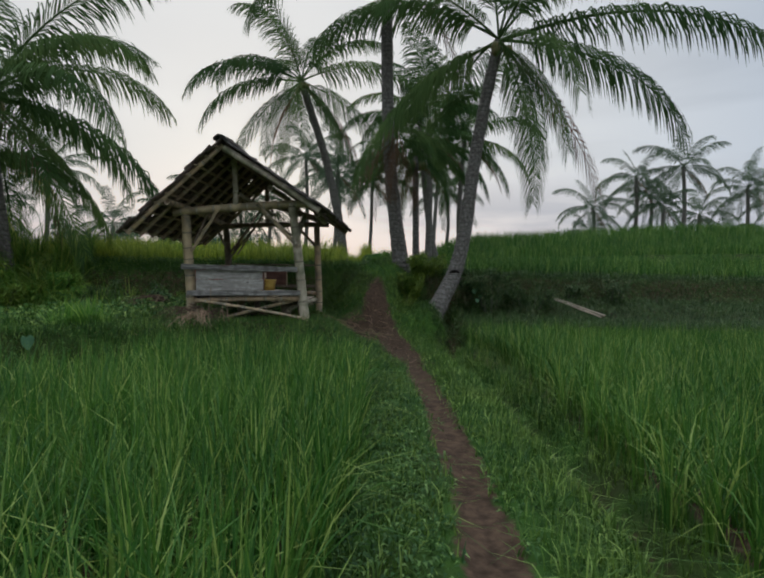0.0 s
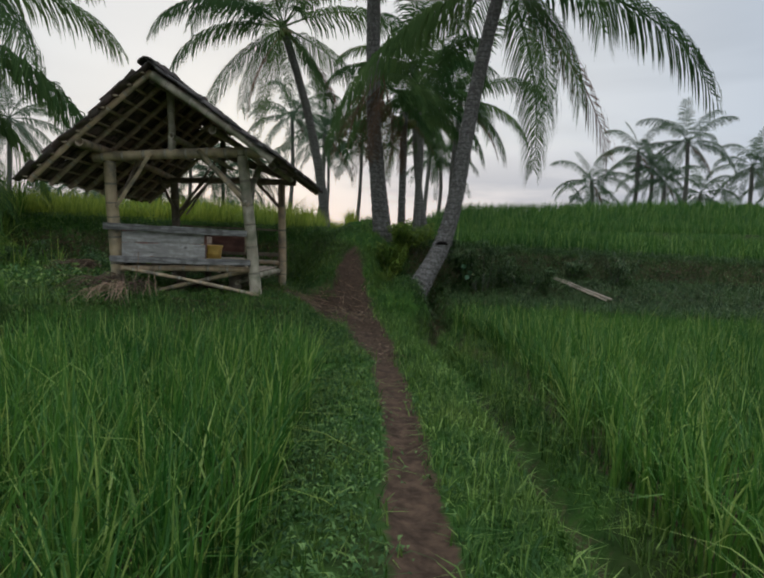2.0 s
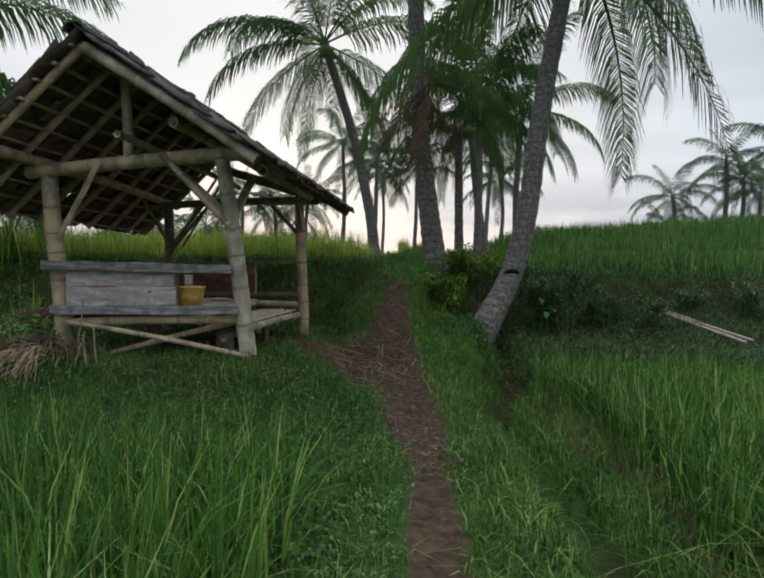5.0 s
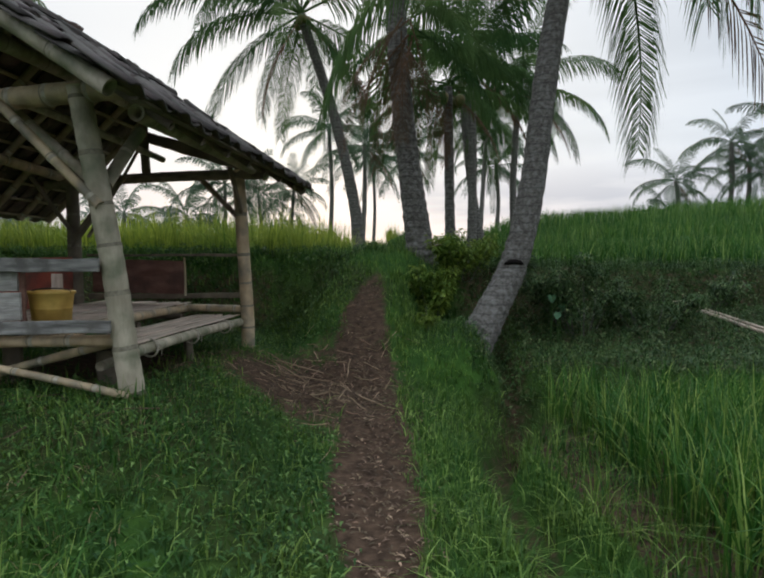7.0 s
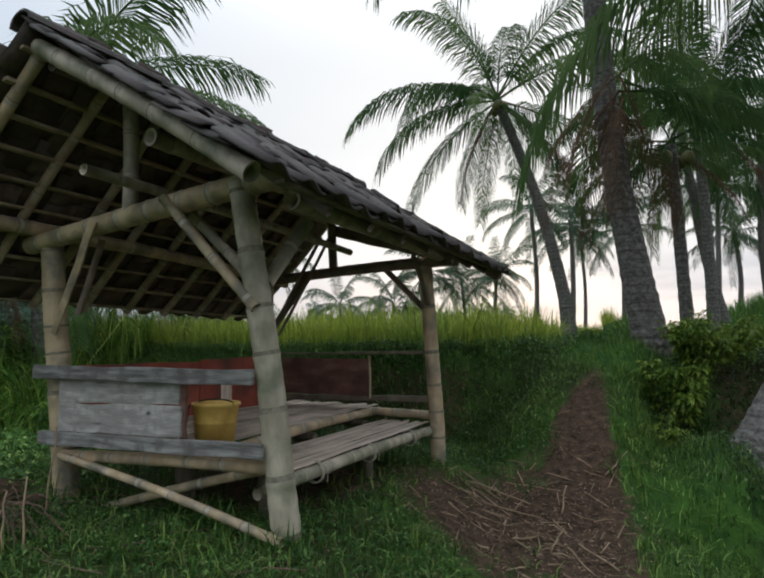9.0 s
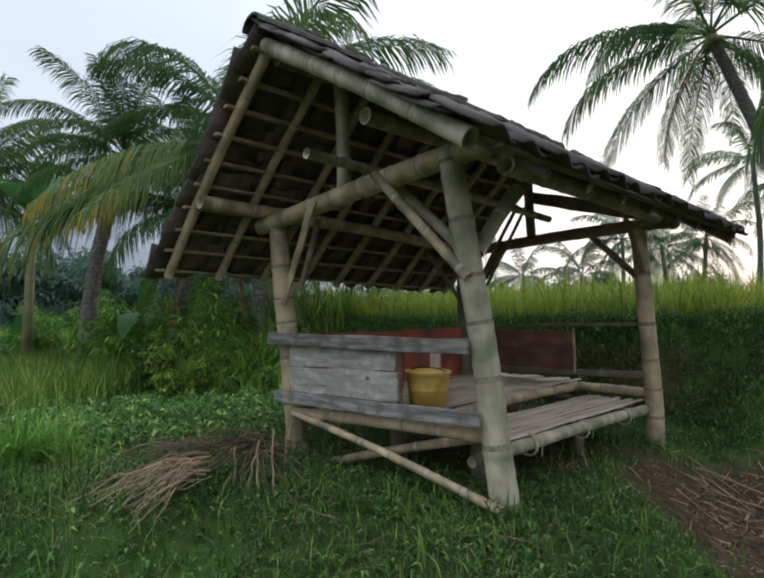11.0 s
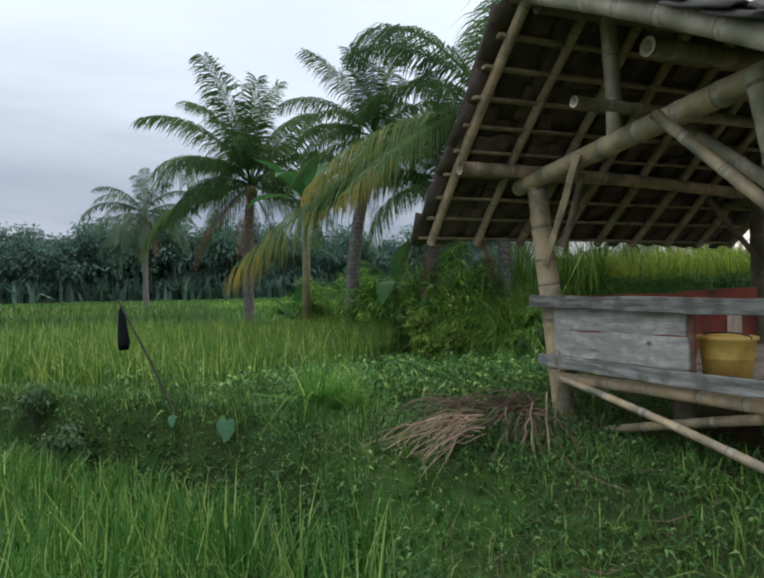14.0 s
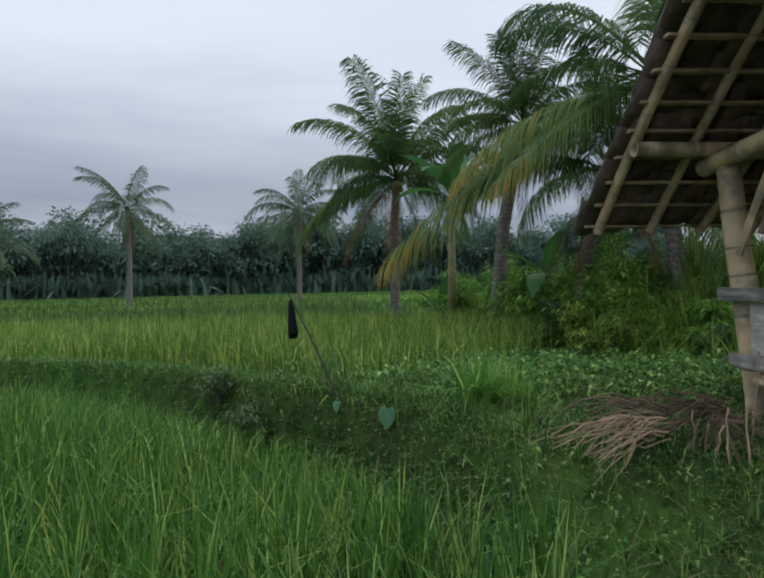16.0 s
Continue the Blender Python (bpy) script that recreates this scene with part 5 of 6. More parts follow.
def weeds(name, x, y, per, h, length, width, material, label, category, seed, spread=0.05):
    """Low broad-leaved plants as one stuff object."""
    rng = np.random.default_rng(seed)
    n = len(x) * per
    bx, by = np.repeat(x, per) + rng.normal(0, spread, n), np.repeat(y, per) + rng.normal(0, spread, n)
    hh = np.repeat(rng.uniform(0.4, 1.2, len(x)), per) * h
    bz = terrain(bx, by) + rng.uniform(0.02, 1.0, n) * hh
    a = rng.uniform(0, 2 * np.pi, n)
    d = np.stack([np.cos(a), np.sin(a), rng.uniform(-0.1, 0.8, n)], 1)
    me = leaf_mesh(name, np.stack([bx, by, bz], 1), d, length * rng.uniform(0.6, 1.3, n), width * rng.uniform(0.7, 1.3, n), material)
    return tagged(put(name, me), label, category, kind="stuff")


def shrub(c, rad, height, leaves, size, material, label, seed, stems=9, cat="shrub", name="shrub", slim=0.5):
    """A loose bush: bent stems carrying many small leaves, uneven outline."""
    rng = random.Random(seed)
    nr = np.random.default_rng(seed)
    base = Vector((c[0], c[1], gz(c[0], c[1]) - 0.03))
    ob = empty(name, base)
    V, F, P = [], [], []
    for k in range(stems):
        a, r = rng.uniform(0, 6.283), rad * math.sqrt(rng.random())
        h = height * rng.uniform(0.55, 1.1) * (1.15 - 0.5 * r / rad)
        p0 = Vector((math.cos(a) * r * 0.35, math.sin(a) * r * 0.35, -0.02))
        p3 = Vector((math.cos(a) * r, math.sin(a) * r, h))
        pts = [p0.lerp(p3, t) + Vector((rng.uniform(-1, 1), rng.uniform(-1, 1), 0)) * 0.05 * rad * (1 if 0 < t < 1 else 0) for t in (0, 0.35, 0.7, 1)]
        v, f = tube(pts, [0.010, 0.008, 0.006, 0.003], 4)
        o = len(V)
        V += v
        F += [tuple(i + o for i in q) for q in f]
        P.append(pts)
    tagged(put("stem", mesh_of("stem", V, F, TRUNK), ob), kind="stuff")
    B, Dv = [], []
    for k in range(leaves):
        pts = P[rng.randrange(stems)]
        t = (0.25 + 0.75 * rng.random() ** 0.65) * 2.999
        i = int(t)
        q = pts[i].lerp(pts[i + 1], t - i)
        a = rng.uniform(0, 6.283)
        sp = rad * 0.22 * rng.random()
        B.append((q.x + math.cos(a) * sp, q.y + math.sin(a) * sp, max(0.02, q.z + rng.uniform(-0.5, 0.5) * sp)))
        Dv.append((math.cos(a), math.sin(a), rng.uniform(-0.3, 0.7)))
    B, Dv = np.array(B), np.array(Dv)
    put("foliage", leaf_mesh("foliage", B, Dv, size * nr.uniform(0.6, 1.3, leaves), size * slim * nr.uniform(0.7, 1.3, leaves), material), ob)
    return tagged(ob, label, cat)


def undergrowth():
    rng = np.random.default_rng(77)
    # broad-leaved weeds: yard left of the hut, bund, verges, bank faces
    x, y = scatter(-8.2, -3.7, 6.2, 12.8, 0.12, lambda x, y: (s_of(x, y) > 1.2) & (rng.uniform(0, 1, x.shape) < 0.25 + 0.35 * (wob(x, y, 1.4, 3.0) > 0)) & ~((np.hypot(x + 3.6, y - 9.1) < 0.55)), 21)
    weeds("weeds", x, y, 11, 0.26, 0.115, 0.052, YARD, "low broad-leaved green weeds covering the yard", "weeds", 22)
    x, y = scatter(-9.5, -0.6, 0.5, 8.6, 0.085, lambda x, y: (s_of(x, y) > -0.15) & (s_of(x, y) < 0.13), 23)
    weeds("weeds", x, y, 10, 0.14, 0.065, 0.035, SHRUB, "small leaves matted over the bund", "weeds", 24)
    x, y = scatter(-9.5, -0.6, 0.5, 8.6, 0.075, lambda x, y: (s_of(x, y) > -0.12) & (s_of(x, y) < 0.22), 61)
    weeds("weeds", x, y, 9, 0.15, 0.065, 0.026, WEED, "pale creeping weeds hanging on the bund face", "weeds", 62)
    x, y = scatter(-9.0, 1.6, 0.8, 14.3, 0.11, lambda x, y: (soil_amount(x, y) < 0.35) & (u_of(x, y) > -1.1) & (u_of(x, y) < 0.2) | (s_of(x, y) > 0.4) & (soil_amount(x, y) < 0.4) & (u_of(x, y) < -0.3), 25)
    weeds("weeds", x, y, 9, 0.09, 0.052, 0.019, WEED, "small creeping weeds among the grass", "weeds", 26)
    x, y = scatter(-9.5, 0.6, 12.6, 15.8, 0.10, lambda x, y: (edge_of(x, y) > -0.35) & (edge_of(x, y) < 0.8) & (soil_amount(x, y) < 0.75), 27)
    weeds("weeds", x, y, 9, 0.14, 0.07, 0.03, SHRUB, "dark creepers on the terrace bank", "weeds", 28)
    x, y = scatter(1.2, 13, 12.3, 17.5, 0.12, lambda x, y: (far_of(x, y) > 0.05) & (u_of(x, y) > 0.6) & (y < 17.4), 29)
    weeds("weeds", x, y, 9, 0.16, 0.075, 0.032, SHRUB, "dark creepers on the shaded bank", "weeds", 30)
    # long grass clumps
    def clump(x0, x1, y0, y1, step, keep, h, per, seed, material, label, w=0.010):
        x, y = scatter(x0, x1, y0, y1, step, keep, seed)
        blades("long_grass", x, y, h * np.random.default_rng(seed).uniform(0.5, 1.2, len(x)), w, 0.7, per, 0.05, material, label, "grass", seg=3, seed=seed)
    clump(-8.0, -3.2, 6.2, 12.0, 0.30, lambda x, y: (s_of(x, y) > 0.2) & (np.hypot(x + 3.6, y - 9.1) > 0.6), 0.34, 18, 31, GRASS, "long arching grass tufts in the yard")
    clump(-12.0, -6.4, 11.6, 14.4, 0.25, lambda x, y: (x < -7.3) & (edge_of(x, y) < 0.95) & (y > 11.9 - 0.05 * (x + 6.6)), 1.5, 26, 32, REED, "tall reedy grass below the terrace corner", 0.02)
    clump(-15.0, -5.6, 11.0, 12.4, 0.3, lambda x, y: y > 11.3 + 0.05 * (x + 9), 0.8, 22, 39, REED, "bright reedy grass along the paddy edge", 0.016)
    clump(-22.0, -10.0, 10.6, 15.5, 0.4, lambda x, y: y > 11.6 + 0.06 * (x + 9), 1.35, 24, 33, REED, "tall reedy grass under the palms", 0.016)
    clump(0.9, 1.6, 2.5, 13.3, 0.2, lambda x, y: (u_of(x, y) > 0.35) & (u_of(x, y) < 0.80), 0.2, 14, 34, VERGE, "fresh grass tufts on the path verge")
    clump(1.6, 3.2, 5.5, 12.3, 0.17, lambda x, y: (u_of(x, y) > 1.22) & (u_of(x, y) < rice_start(y) + 0.15), 0.34, 14, 53, GRASS, "rough dark grass between ditch and rice")
    clump(-1.0, 0.3, 2.5, 13.0, 0.22, lambda x, y: (u_of(x, y) < -0.35) & (soil_amount(x, y) < 0.3), 0.16, 12, 35, GRASS, "grass tufts on the path verge")
    clump(-3.0, 2.4, 13.4, 24.0, 0.24, lambda x, y: (np.abs(u_of(x, y)) > 0.22) & (np.abs(u_of(x, y)) < 2.2) & (edge_of(x, y) > -0.2), 0.26, 14, 36, GRASS, "grass beside the climbing path")
    clump(-4.6, -0.7, 7.9, 10.2, 0.27, lambda x, y: (s_of(x, y) > 0.0) & (soil_amount(x, y) < 0.4), 0.2, 13, 47, GRASS, "loose grass tufts before the hut")
    x, y = scatter(-4.6, -0.6, 7.6, 12.9, 0.13, lambda x, y: (s_of(x, y) > 0.1) & (soil_amount(x, y) < 0.5), 37)
    blades("dry_grass", x, y, 0.09, 0.006, 1.2, 4, 0.05, DRYGRASS, "withered stalks among the short grass", "grass", seg=2, seed=38, hvar=0.6)
    clump(-5.1, -4.1, 7.95, 8.75, 0.2, lambda x, y: np.hypot((x + 4.6) / 0.5, (y - 8.4) / 0.35) < 1, 0.60, 36, 48, LUSH, "bright arching grass tuft beside the frond heap", 0.019)
    # Bund top takes a brighter green; light on the edge is in the colour.
    x, y = scatter(-10.0, -3.4, -1.0, 8.3, 0.085, lambda x, y: (s_of(x, y) > 0.15) & (s_of(x, y) < 1.3), 49)
    blades("long_grass", x, y, 0.14, 0.010, 0.8, 9, 0.04, YARD, "fresh grass along the top of the bund, coloured brighter as lit", "grass", seg=2, seed=50, hvar=0.6)
    # Terrace lip likewise: its lit edge comes from a paler grass colour.
    x, y = scatter(-9.5, 0.2, 13.2, 17.5, 0.10, lambda x, y: (edge_of(x, y) > 0.5) & (edge_of(x, y) < 1.1), 51)
    blades("long_grass", x, y, 0.20, 0.010, 0.9, 8, 0.04, VERGE, "pale grass along the lip of the upper terrace, coloured as lit", "grass", seg=2, seed=52, hvar=0.6)
    # shrubs
    for i, (x, y, r, h, n, sz) in enumerate(((-5.98, 5.98, 0.46, 0.66, 2900, 0.055), (-6.6, 5.55, 0.32, 0.45, 700, 0.05), (-7.0, 12.6, 0.7, 0.9, 2000, 0.09), (-7.8, 12.9, 0.8, 1.3, 2600, 0.09), (-6.1, 12.3, 0.65, 0.7, 1600, 0.085),
                                                 (-8.7, 13.0, 0.8, 1.9, 2400, 0.095), (-9.7, 13.0, 0.9, 1.8, 2200, 0.1), (-11.6, 12.8, 1.0, 1.7, 2000, 0.11), (-13.0, 12.4, 0.9, 1.5, 1500, 0.11), (-15.6, 11.8, 1.0, 1.6, 1300, 0.12), (-5.0, 12.5, 0.6, 0.6, 1300, 0.08),
                                                 (-8.0, 11.3, 0.7, 1.2, 1500, 0.09), (-10.3, 11.3, 0.8, 1.3, 1500, 0.1), (-4.4, 12.9, 0.45, 0.55, 800, 0.08))):
        shrub((x, y), r, h, n, sz, SHRUB if i in (0, 1, 4) else (BUSH if i % 2 else WEED), "dense dark green shrub along the paddy edge" if i > 1 else "dark leafy shrub on the bund", 200 + i)
    for i, (x, y, r, h) in enumerate(((-7.3, 12.5, 0.6, 1.05), (-8.3, 12.15, 0.65, 1.0), (-9.4, 12.3, 0.8, 2.0), (-10.9, 12.3, 0.9, 1.9), (-12.0, 12.0, 0.9, 2.0), (-13.3, 11.95, 1.0, 1.8), (-14.9, 11.95, 1.0, 2.1), (-16.6, 11.6, 1.1, 1.8), (-18.6, 11.2, 1.1, 2.0))):
        shrub((x, y), r, h, 2400, 0.24, LUSH, "lush bright green bush with long arching leaves", 280 + i, stems=16, slim=0.2)
    for i, (x, y, r, h, n, sz) in enumerate(((2.9, 14.3, 0.80, 1.25, 3400, 0.075), (3.9, 14.6, 0.75, 0.85, 2200, 0.075), (2.2, 15.3, 0.5, 0.9, 800, 0.08), (6.6, 15.6, 0.6, 0.9, 700, 0.09), (5.4, 15.9, 0.7, 0.6, 700, 0.08))):
        shrub((x, y), r, h, n, sz, SHRUB, "grey-green scrubby bush on the shaded bank", 230 + i)
    for i, (x, y, r, h, n, sz) in enumerate(((0.75, 14.35, 0.46, 0.90, 2600, 0.085), (1.15, 14.9, 0.50, 0.95, 2200, 0.085), (0.65, 13.7, 0.3, 0.4, 600, 0.06), (1.5, 16.4, 0.5, 0.8, 700, 0.09))):
        shrub((x, y), r, h, n, sz, BUSH, "bright yellowish-green bush beside the climbing path", 250 + i)


undergrowth()


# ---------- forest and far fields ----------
# Forest leaf is paler and bluer: distance haze mixed into its base colour.
FOREST_HAZED = mat("forest_leaf_hazed", (0.085, 0.150, 0.115), (0.130, 0.205, 0.150), 0.3, 1.0, translucent=0.35, rand=0.2, island=True)


def tree_meshes(seed, h, r, n):
    """Trunk with limbs, and a crown of leaf clumps with gaps."""
    rng = random.Random(seed)
    V, F = tube([(0, 0, -0.3), (0.1, 0, h * 0.35), (rng.uniform(-.4, .4), rng.uniform(-.4, .4), h * 0.8)], [0.22, 0.17, 0.06], 6)
    tips = []
    for k in range(8):
        a, f = k * 2.4 + rng.uniform(-.4, .4), rng.uniform(0.3, 0.8)
        p = Vector((0.1, 0, h * f))
        q = p + Vector((math.cos(a) * r * rng.uniform(0.5, 0.9), math.sin(a) * r * rng.uniform(0.5, 0.9), h * rng.uniform(0.08, 0.22)))
        v, f2 = tube([p, p.lerp(q, 0.5) + Vector((0, 0, 0.2)), q], [0.07, 0.05, 0.02], 4)
        o = len(V)
        V += v
        F += [tuple(i + o for i in c) for c in f2]
        tips += [q, p.lerp(q, 0.6)]
    tips += [Vector((0, 0, h * 0.92)), Vector((0.3, 0.2, h * 0.85))]
    tm = mesh_of("trunk", V, F, TRUNK)
    B, D = [], []
    for k in range(n):
        c = tips[rng.randrange(len(tips))]
        d = Vector((rng.gauss(0, 1), rng.gauss(0, 1), rng.gauss(0, 0.7)))
        d = d.normalized() * r * 0.42 * rng.random() ** 0.4
        q = c + d
        B.append((q.x, q.y, q.z))
        D.append((d.x + rng.uniform(-.5, .5), d.y + rng.uniform(-.5, .5), d.z + rng.uniform(-0.3, 0.5)))
    nr = np.random.default_rng(seed)
    cm = leaf_mesh("crown", np.array(B), np.array(D), 0.72 * nr.uniform(0.6, 1.3, n), 0.46 * nr.uniform(0.6, 1.3, n), FOREST_HAZED)
    return tm, cm


def forest():
    kinds = [tree_meshes(s, h, r, 950) for s, h, r in ((1, 11.5, 3.6), (2, 10.0, 3.2), (3, 13.0, 3.4), (4, 9.0, 3.8))]
    rng = random.Random(9)

    def tree(x, y, s, k):
        t = empty("forest_tree", (x, y, gz(x, y)))
        t.rotation_euler = (0, 0, rng.uniform(0, 6.28))
        t.scale = (s, s, s * rng.uniform(0.9, 1.1))
        put("trunk", kinds[k][0], t)
        put("crown", kinds[k][1], t)
        tagged(t, "tall dark forest tree beyond the paddies", "tree", "forest edge")
    for row, (rad, cnt) in enumerate(((100, 50), (106, 50), (113, 50), (121, 50))):
        for i in range(cnt):
            az = radians(58 + (i + rng.uniform(-0.3, 0.3)) * 74 / cnt)
            tree(-math.sin(az) * rad + rng.uniform(-2, 2), 7 + math.cos(az) * rad + rng.uniform(-2, 2), rng.choice((0.62, 0.75, 0.85, 0.95, 1.12)) * rng.uniform(0.92, 1.08) * (1 + 0.05 * row), rng.randrange(4))
    for i in range(26):
        az = radians(14 + i * 1.75 + rng.uniform(-0.5, 0.5))
        tree(-math.sin(az) * 85, 7 + math.cos(az) * 85, rng.uniform(0.45, 0.75), rng.randrange(4))
    # bare undergrowth strip at the foot of the forest
    x, y = scatter(-128, -60, -75, 90, 1.0, lambda x, y: (np.abs(np.hypot(x, y - 7) - 104) < 8), 41)
    blades("forest_undergrowth", x, y, 4.6, 0.8, 0.5, 6, 0.6, FOREST_HAZED, "dark undergrowth at the foot of the forest", "undergrowth", seg=2, seed=42)
    # grassy bunds crossing the far paddies
    for k, (c, hgt) in enumerate(((-21.5, 0.95), (-29.0, 1.0), (-40.0, 1.1))):
        yy = np.arange(-34, 9.5, 0.22)
        rr = np.random.default_rng(300 + k)
        blades("bund_grass", c - 0.22 * yy + rr.normal(0, 0.25, len(yy)) + 0.5 * np.sin(yy * 0.3), yy, hgt * rr.uniform(0.8, 1.1, len(yy)), 0.03, 0.4, 16, 0.18, SHRUB, "dark grassy bund between far paddies", "grass", seg=2, seed=310 + k)
    # farther paddies
    x, y = scatter(-60, -26, -45, 34, 0.62, lambda x, y: (np.hypot(x, y - 10) < 60) & (np.abs((x + 0.25 * y) % 9 - 4.5) < 4.0) & ~((x > -30) & (y > 8)), 43)
    k = x > -38 - 0.25 * y
    blades("rice_field", x[k], y[k], 0.5, 0.06, 0.35, 9, 0.25, RICE_DARK, "far paddies of darker rice divided by low bunds", "rice", seg=2, seed=47)
    x, y = x[~k], y[~k]
    blades("rice_field", x, y, 0.5, 0.06, 0.35, 9, 0.25, RICE_PALE, "far paddies of green rice divided by low bunds", "rice", seg=2, seed=44)
    x, y = scatter(-96, -60, -60, 50, 1.2, lambda x, y: (np.hypot(x, y - 7) < 97) & (np.abs((x + 0.2 * y) % 13 - 6.5) < 5.7), 45)
    blades("rice_field", x, y, 0.5, 0.14, 0.35, 8, 0.5, RICE_DARK, "far paddies of green rice divided by low bunds", "rice", seg=2, seed=46)


forest()


# ---------- loose things ----------
def sticks_mesh(name, items, material, sides=5):
    """Many thin bent stalks joined: items of (points, radius)."""
    V, F = [], []
    for pts, r in items:
        n = len(pts)
        v, f = tube(pts, [r * (1 - 0.6 * i / (n - 1)) for i in range(n)], sides)
        o = len(V)
        V += v
        F += [tuple(i + o for i in q) for q in f]
    return mesh_of(name, V, F, material)


def straw_heap():
    rng = random.Random(14)
    h = empty("dead_frond_heap", (-3.0, 9.0, gz(-3.0, 9.0)))
    o = Vector(h.location)

    def fan(root, aim, n, length, spread, lift, mat_, name, label, r=0.005):
        items = []
        root, aim = Vector(root), Vector(aim)
        d = (aim - root).normalized()
        side = Vector((-d.y, d.x, 0)).normalized()
        for k in range(n):
            a = rng.gauss(0, spread)
            dd = (d + side * a + Vector((0, 0, rng.uniform(-0.05, lift)))).normalized()
            l = length * rng.uniform(0.5, 1.1)
            st = root + d * rng.uniform(0, 0.25) + side * rng.gauss(0, 0.05) + Vector((0, 0, rng.uniform(0, 0.12)))
            pts = []
            for i in range(5):
                f = i / 4
                p = st + dd * l * f + Vector((0, 0, 0.07 * math.sin(f * math.pi) * rng.uniform(0.2, 1.2) - lift * l * f * f * 0.9))
                p.z = max(p.z, gz(p.x, p.y) + 0.015)
                pts.append(p - o)
            items.append((pts, r * rng.uniform(0.6, 1.5)))
        tagged(put(name, sticks_mesh(name, items, mat_), h, label), kind="stuff")
    z = gz(-3.0, 9.0) + 0.03
    pale, dark = "pale brown shredded leaflets", "dark brown shredded leaflets"
    fan((-2.98, 8.92, z + 0.10), (-3.14, 8.15, z), 26, 0.62, 0.09, 0.02, STRAW, "frond_litter", pale)
    fan((-2.95, 8.90, z + 0.11), (-2.66, 8.20, z - 0.02), 28, 0.56, 0.11, 0.02, STRAW, "frond_litter", pale)
    fan((-3.18, 9.52, z + 0.12), (-3.02, 8.85, z + 0.12), 42, 0.72, 0.20, 0.10, STRAWDARK, "frond_litter", dark)
    fan((-3.06, 9.02, z + 0.14), (-3.40, 8.62, z + 0.12), 22, 0.55, 0.40, 0.22, STRAWDARK, "frond_litter", dark)
    fan((-3.05, 9.25, z + 0.16), (-2.68, 9.15, z), 24, 0.38, 0.60, 0.10, STRAWDARK, "frond_litter", dark)
    pts = [Vector(p) - o for p in ((-3.28, 9.66, z + 0.08), (-3.12, 9.25, z + 0.17), (-2.98, 8.92, z + 0.12), (-2.86, 8.34, z + 0.02))]
    put("rib", sticks_mesh("rib", [(pts, 0.02)], STRAWDARK, 8), h, "thick dry leaf rib")
    tagged(h, "heap of dry brown palm fronds lying on the grass", "frond heap")
    h2 = empty("dead_frond_heap", (-4.9, 11.4, gz(-4.9, 11.4)))
    o = Vector(h2.location)
    h = h2
    z = gz(-4.9, 11.4) + 0.1
    fan((-4.6, 11.6, z + 0.1), (-5.4, 11.0, z), 90, 0.8, 0.5, 0.4, STRAWDARK, "frond_litter", "dark brown shredded leaflets")
    fan((-4.7, 11.9, z + 0.1), (-4.9, 11.0, z), 70, 0.7, 0.4, 0.3, STRAW, "frond_litter", "pale brown shredded leaflets")
    tagged(h2, "heap of dry brown fronds under the shrubs", "frond heap")


straw_heap()


def stalk(name, p, q, r, label, category, material=STRAW, bend=0.02, seed=0):
    """One dry stalk or pole lying on the ground."""
    rng = random.Random(seed)
    p, q = Vector(p), Vector(q)
    ob_at = p.lerp(q, 0.5)
    pts = []
    for i in range(6):
        f = i / 5
        c = p.lerp(q, f) + Vector((rng.uniform(-1, 1), rng.uniform(-1, 1), 0)) * bend
        pts.append(c - ob_at)
    V, F = tube(pts, [r * (1 - 0.35 * i / 5) for i in range(6)], 7)
    ob = put(name, mesh_of(name, V, F, material, True))
    ob.location = ob_at
    return tagged(ob, label, category)


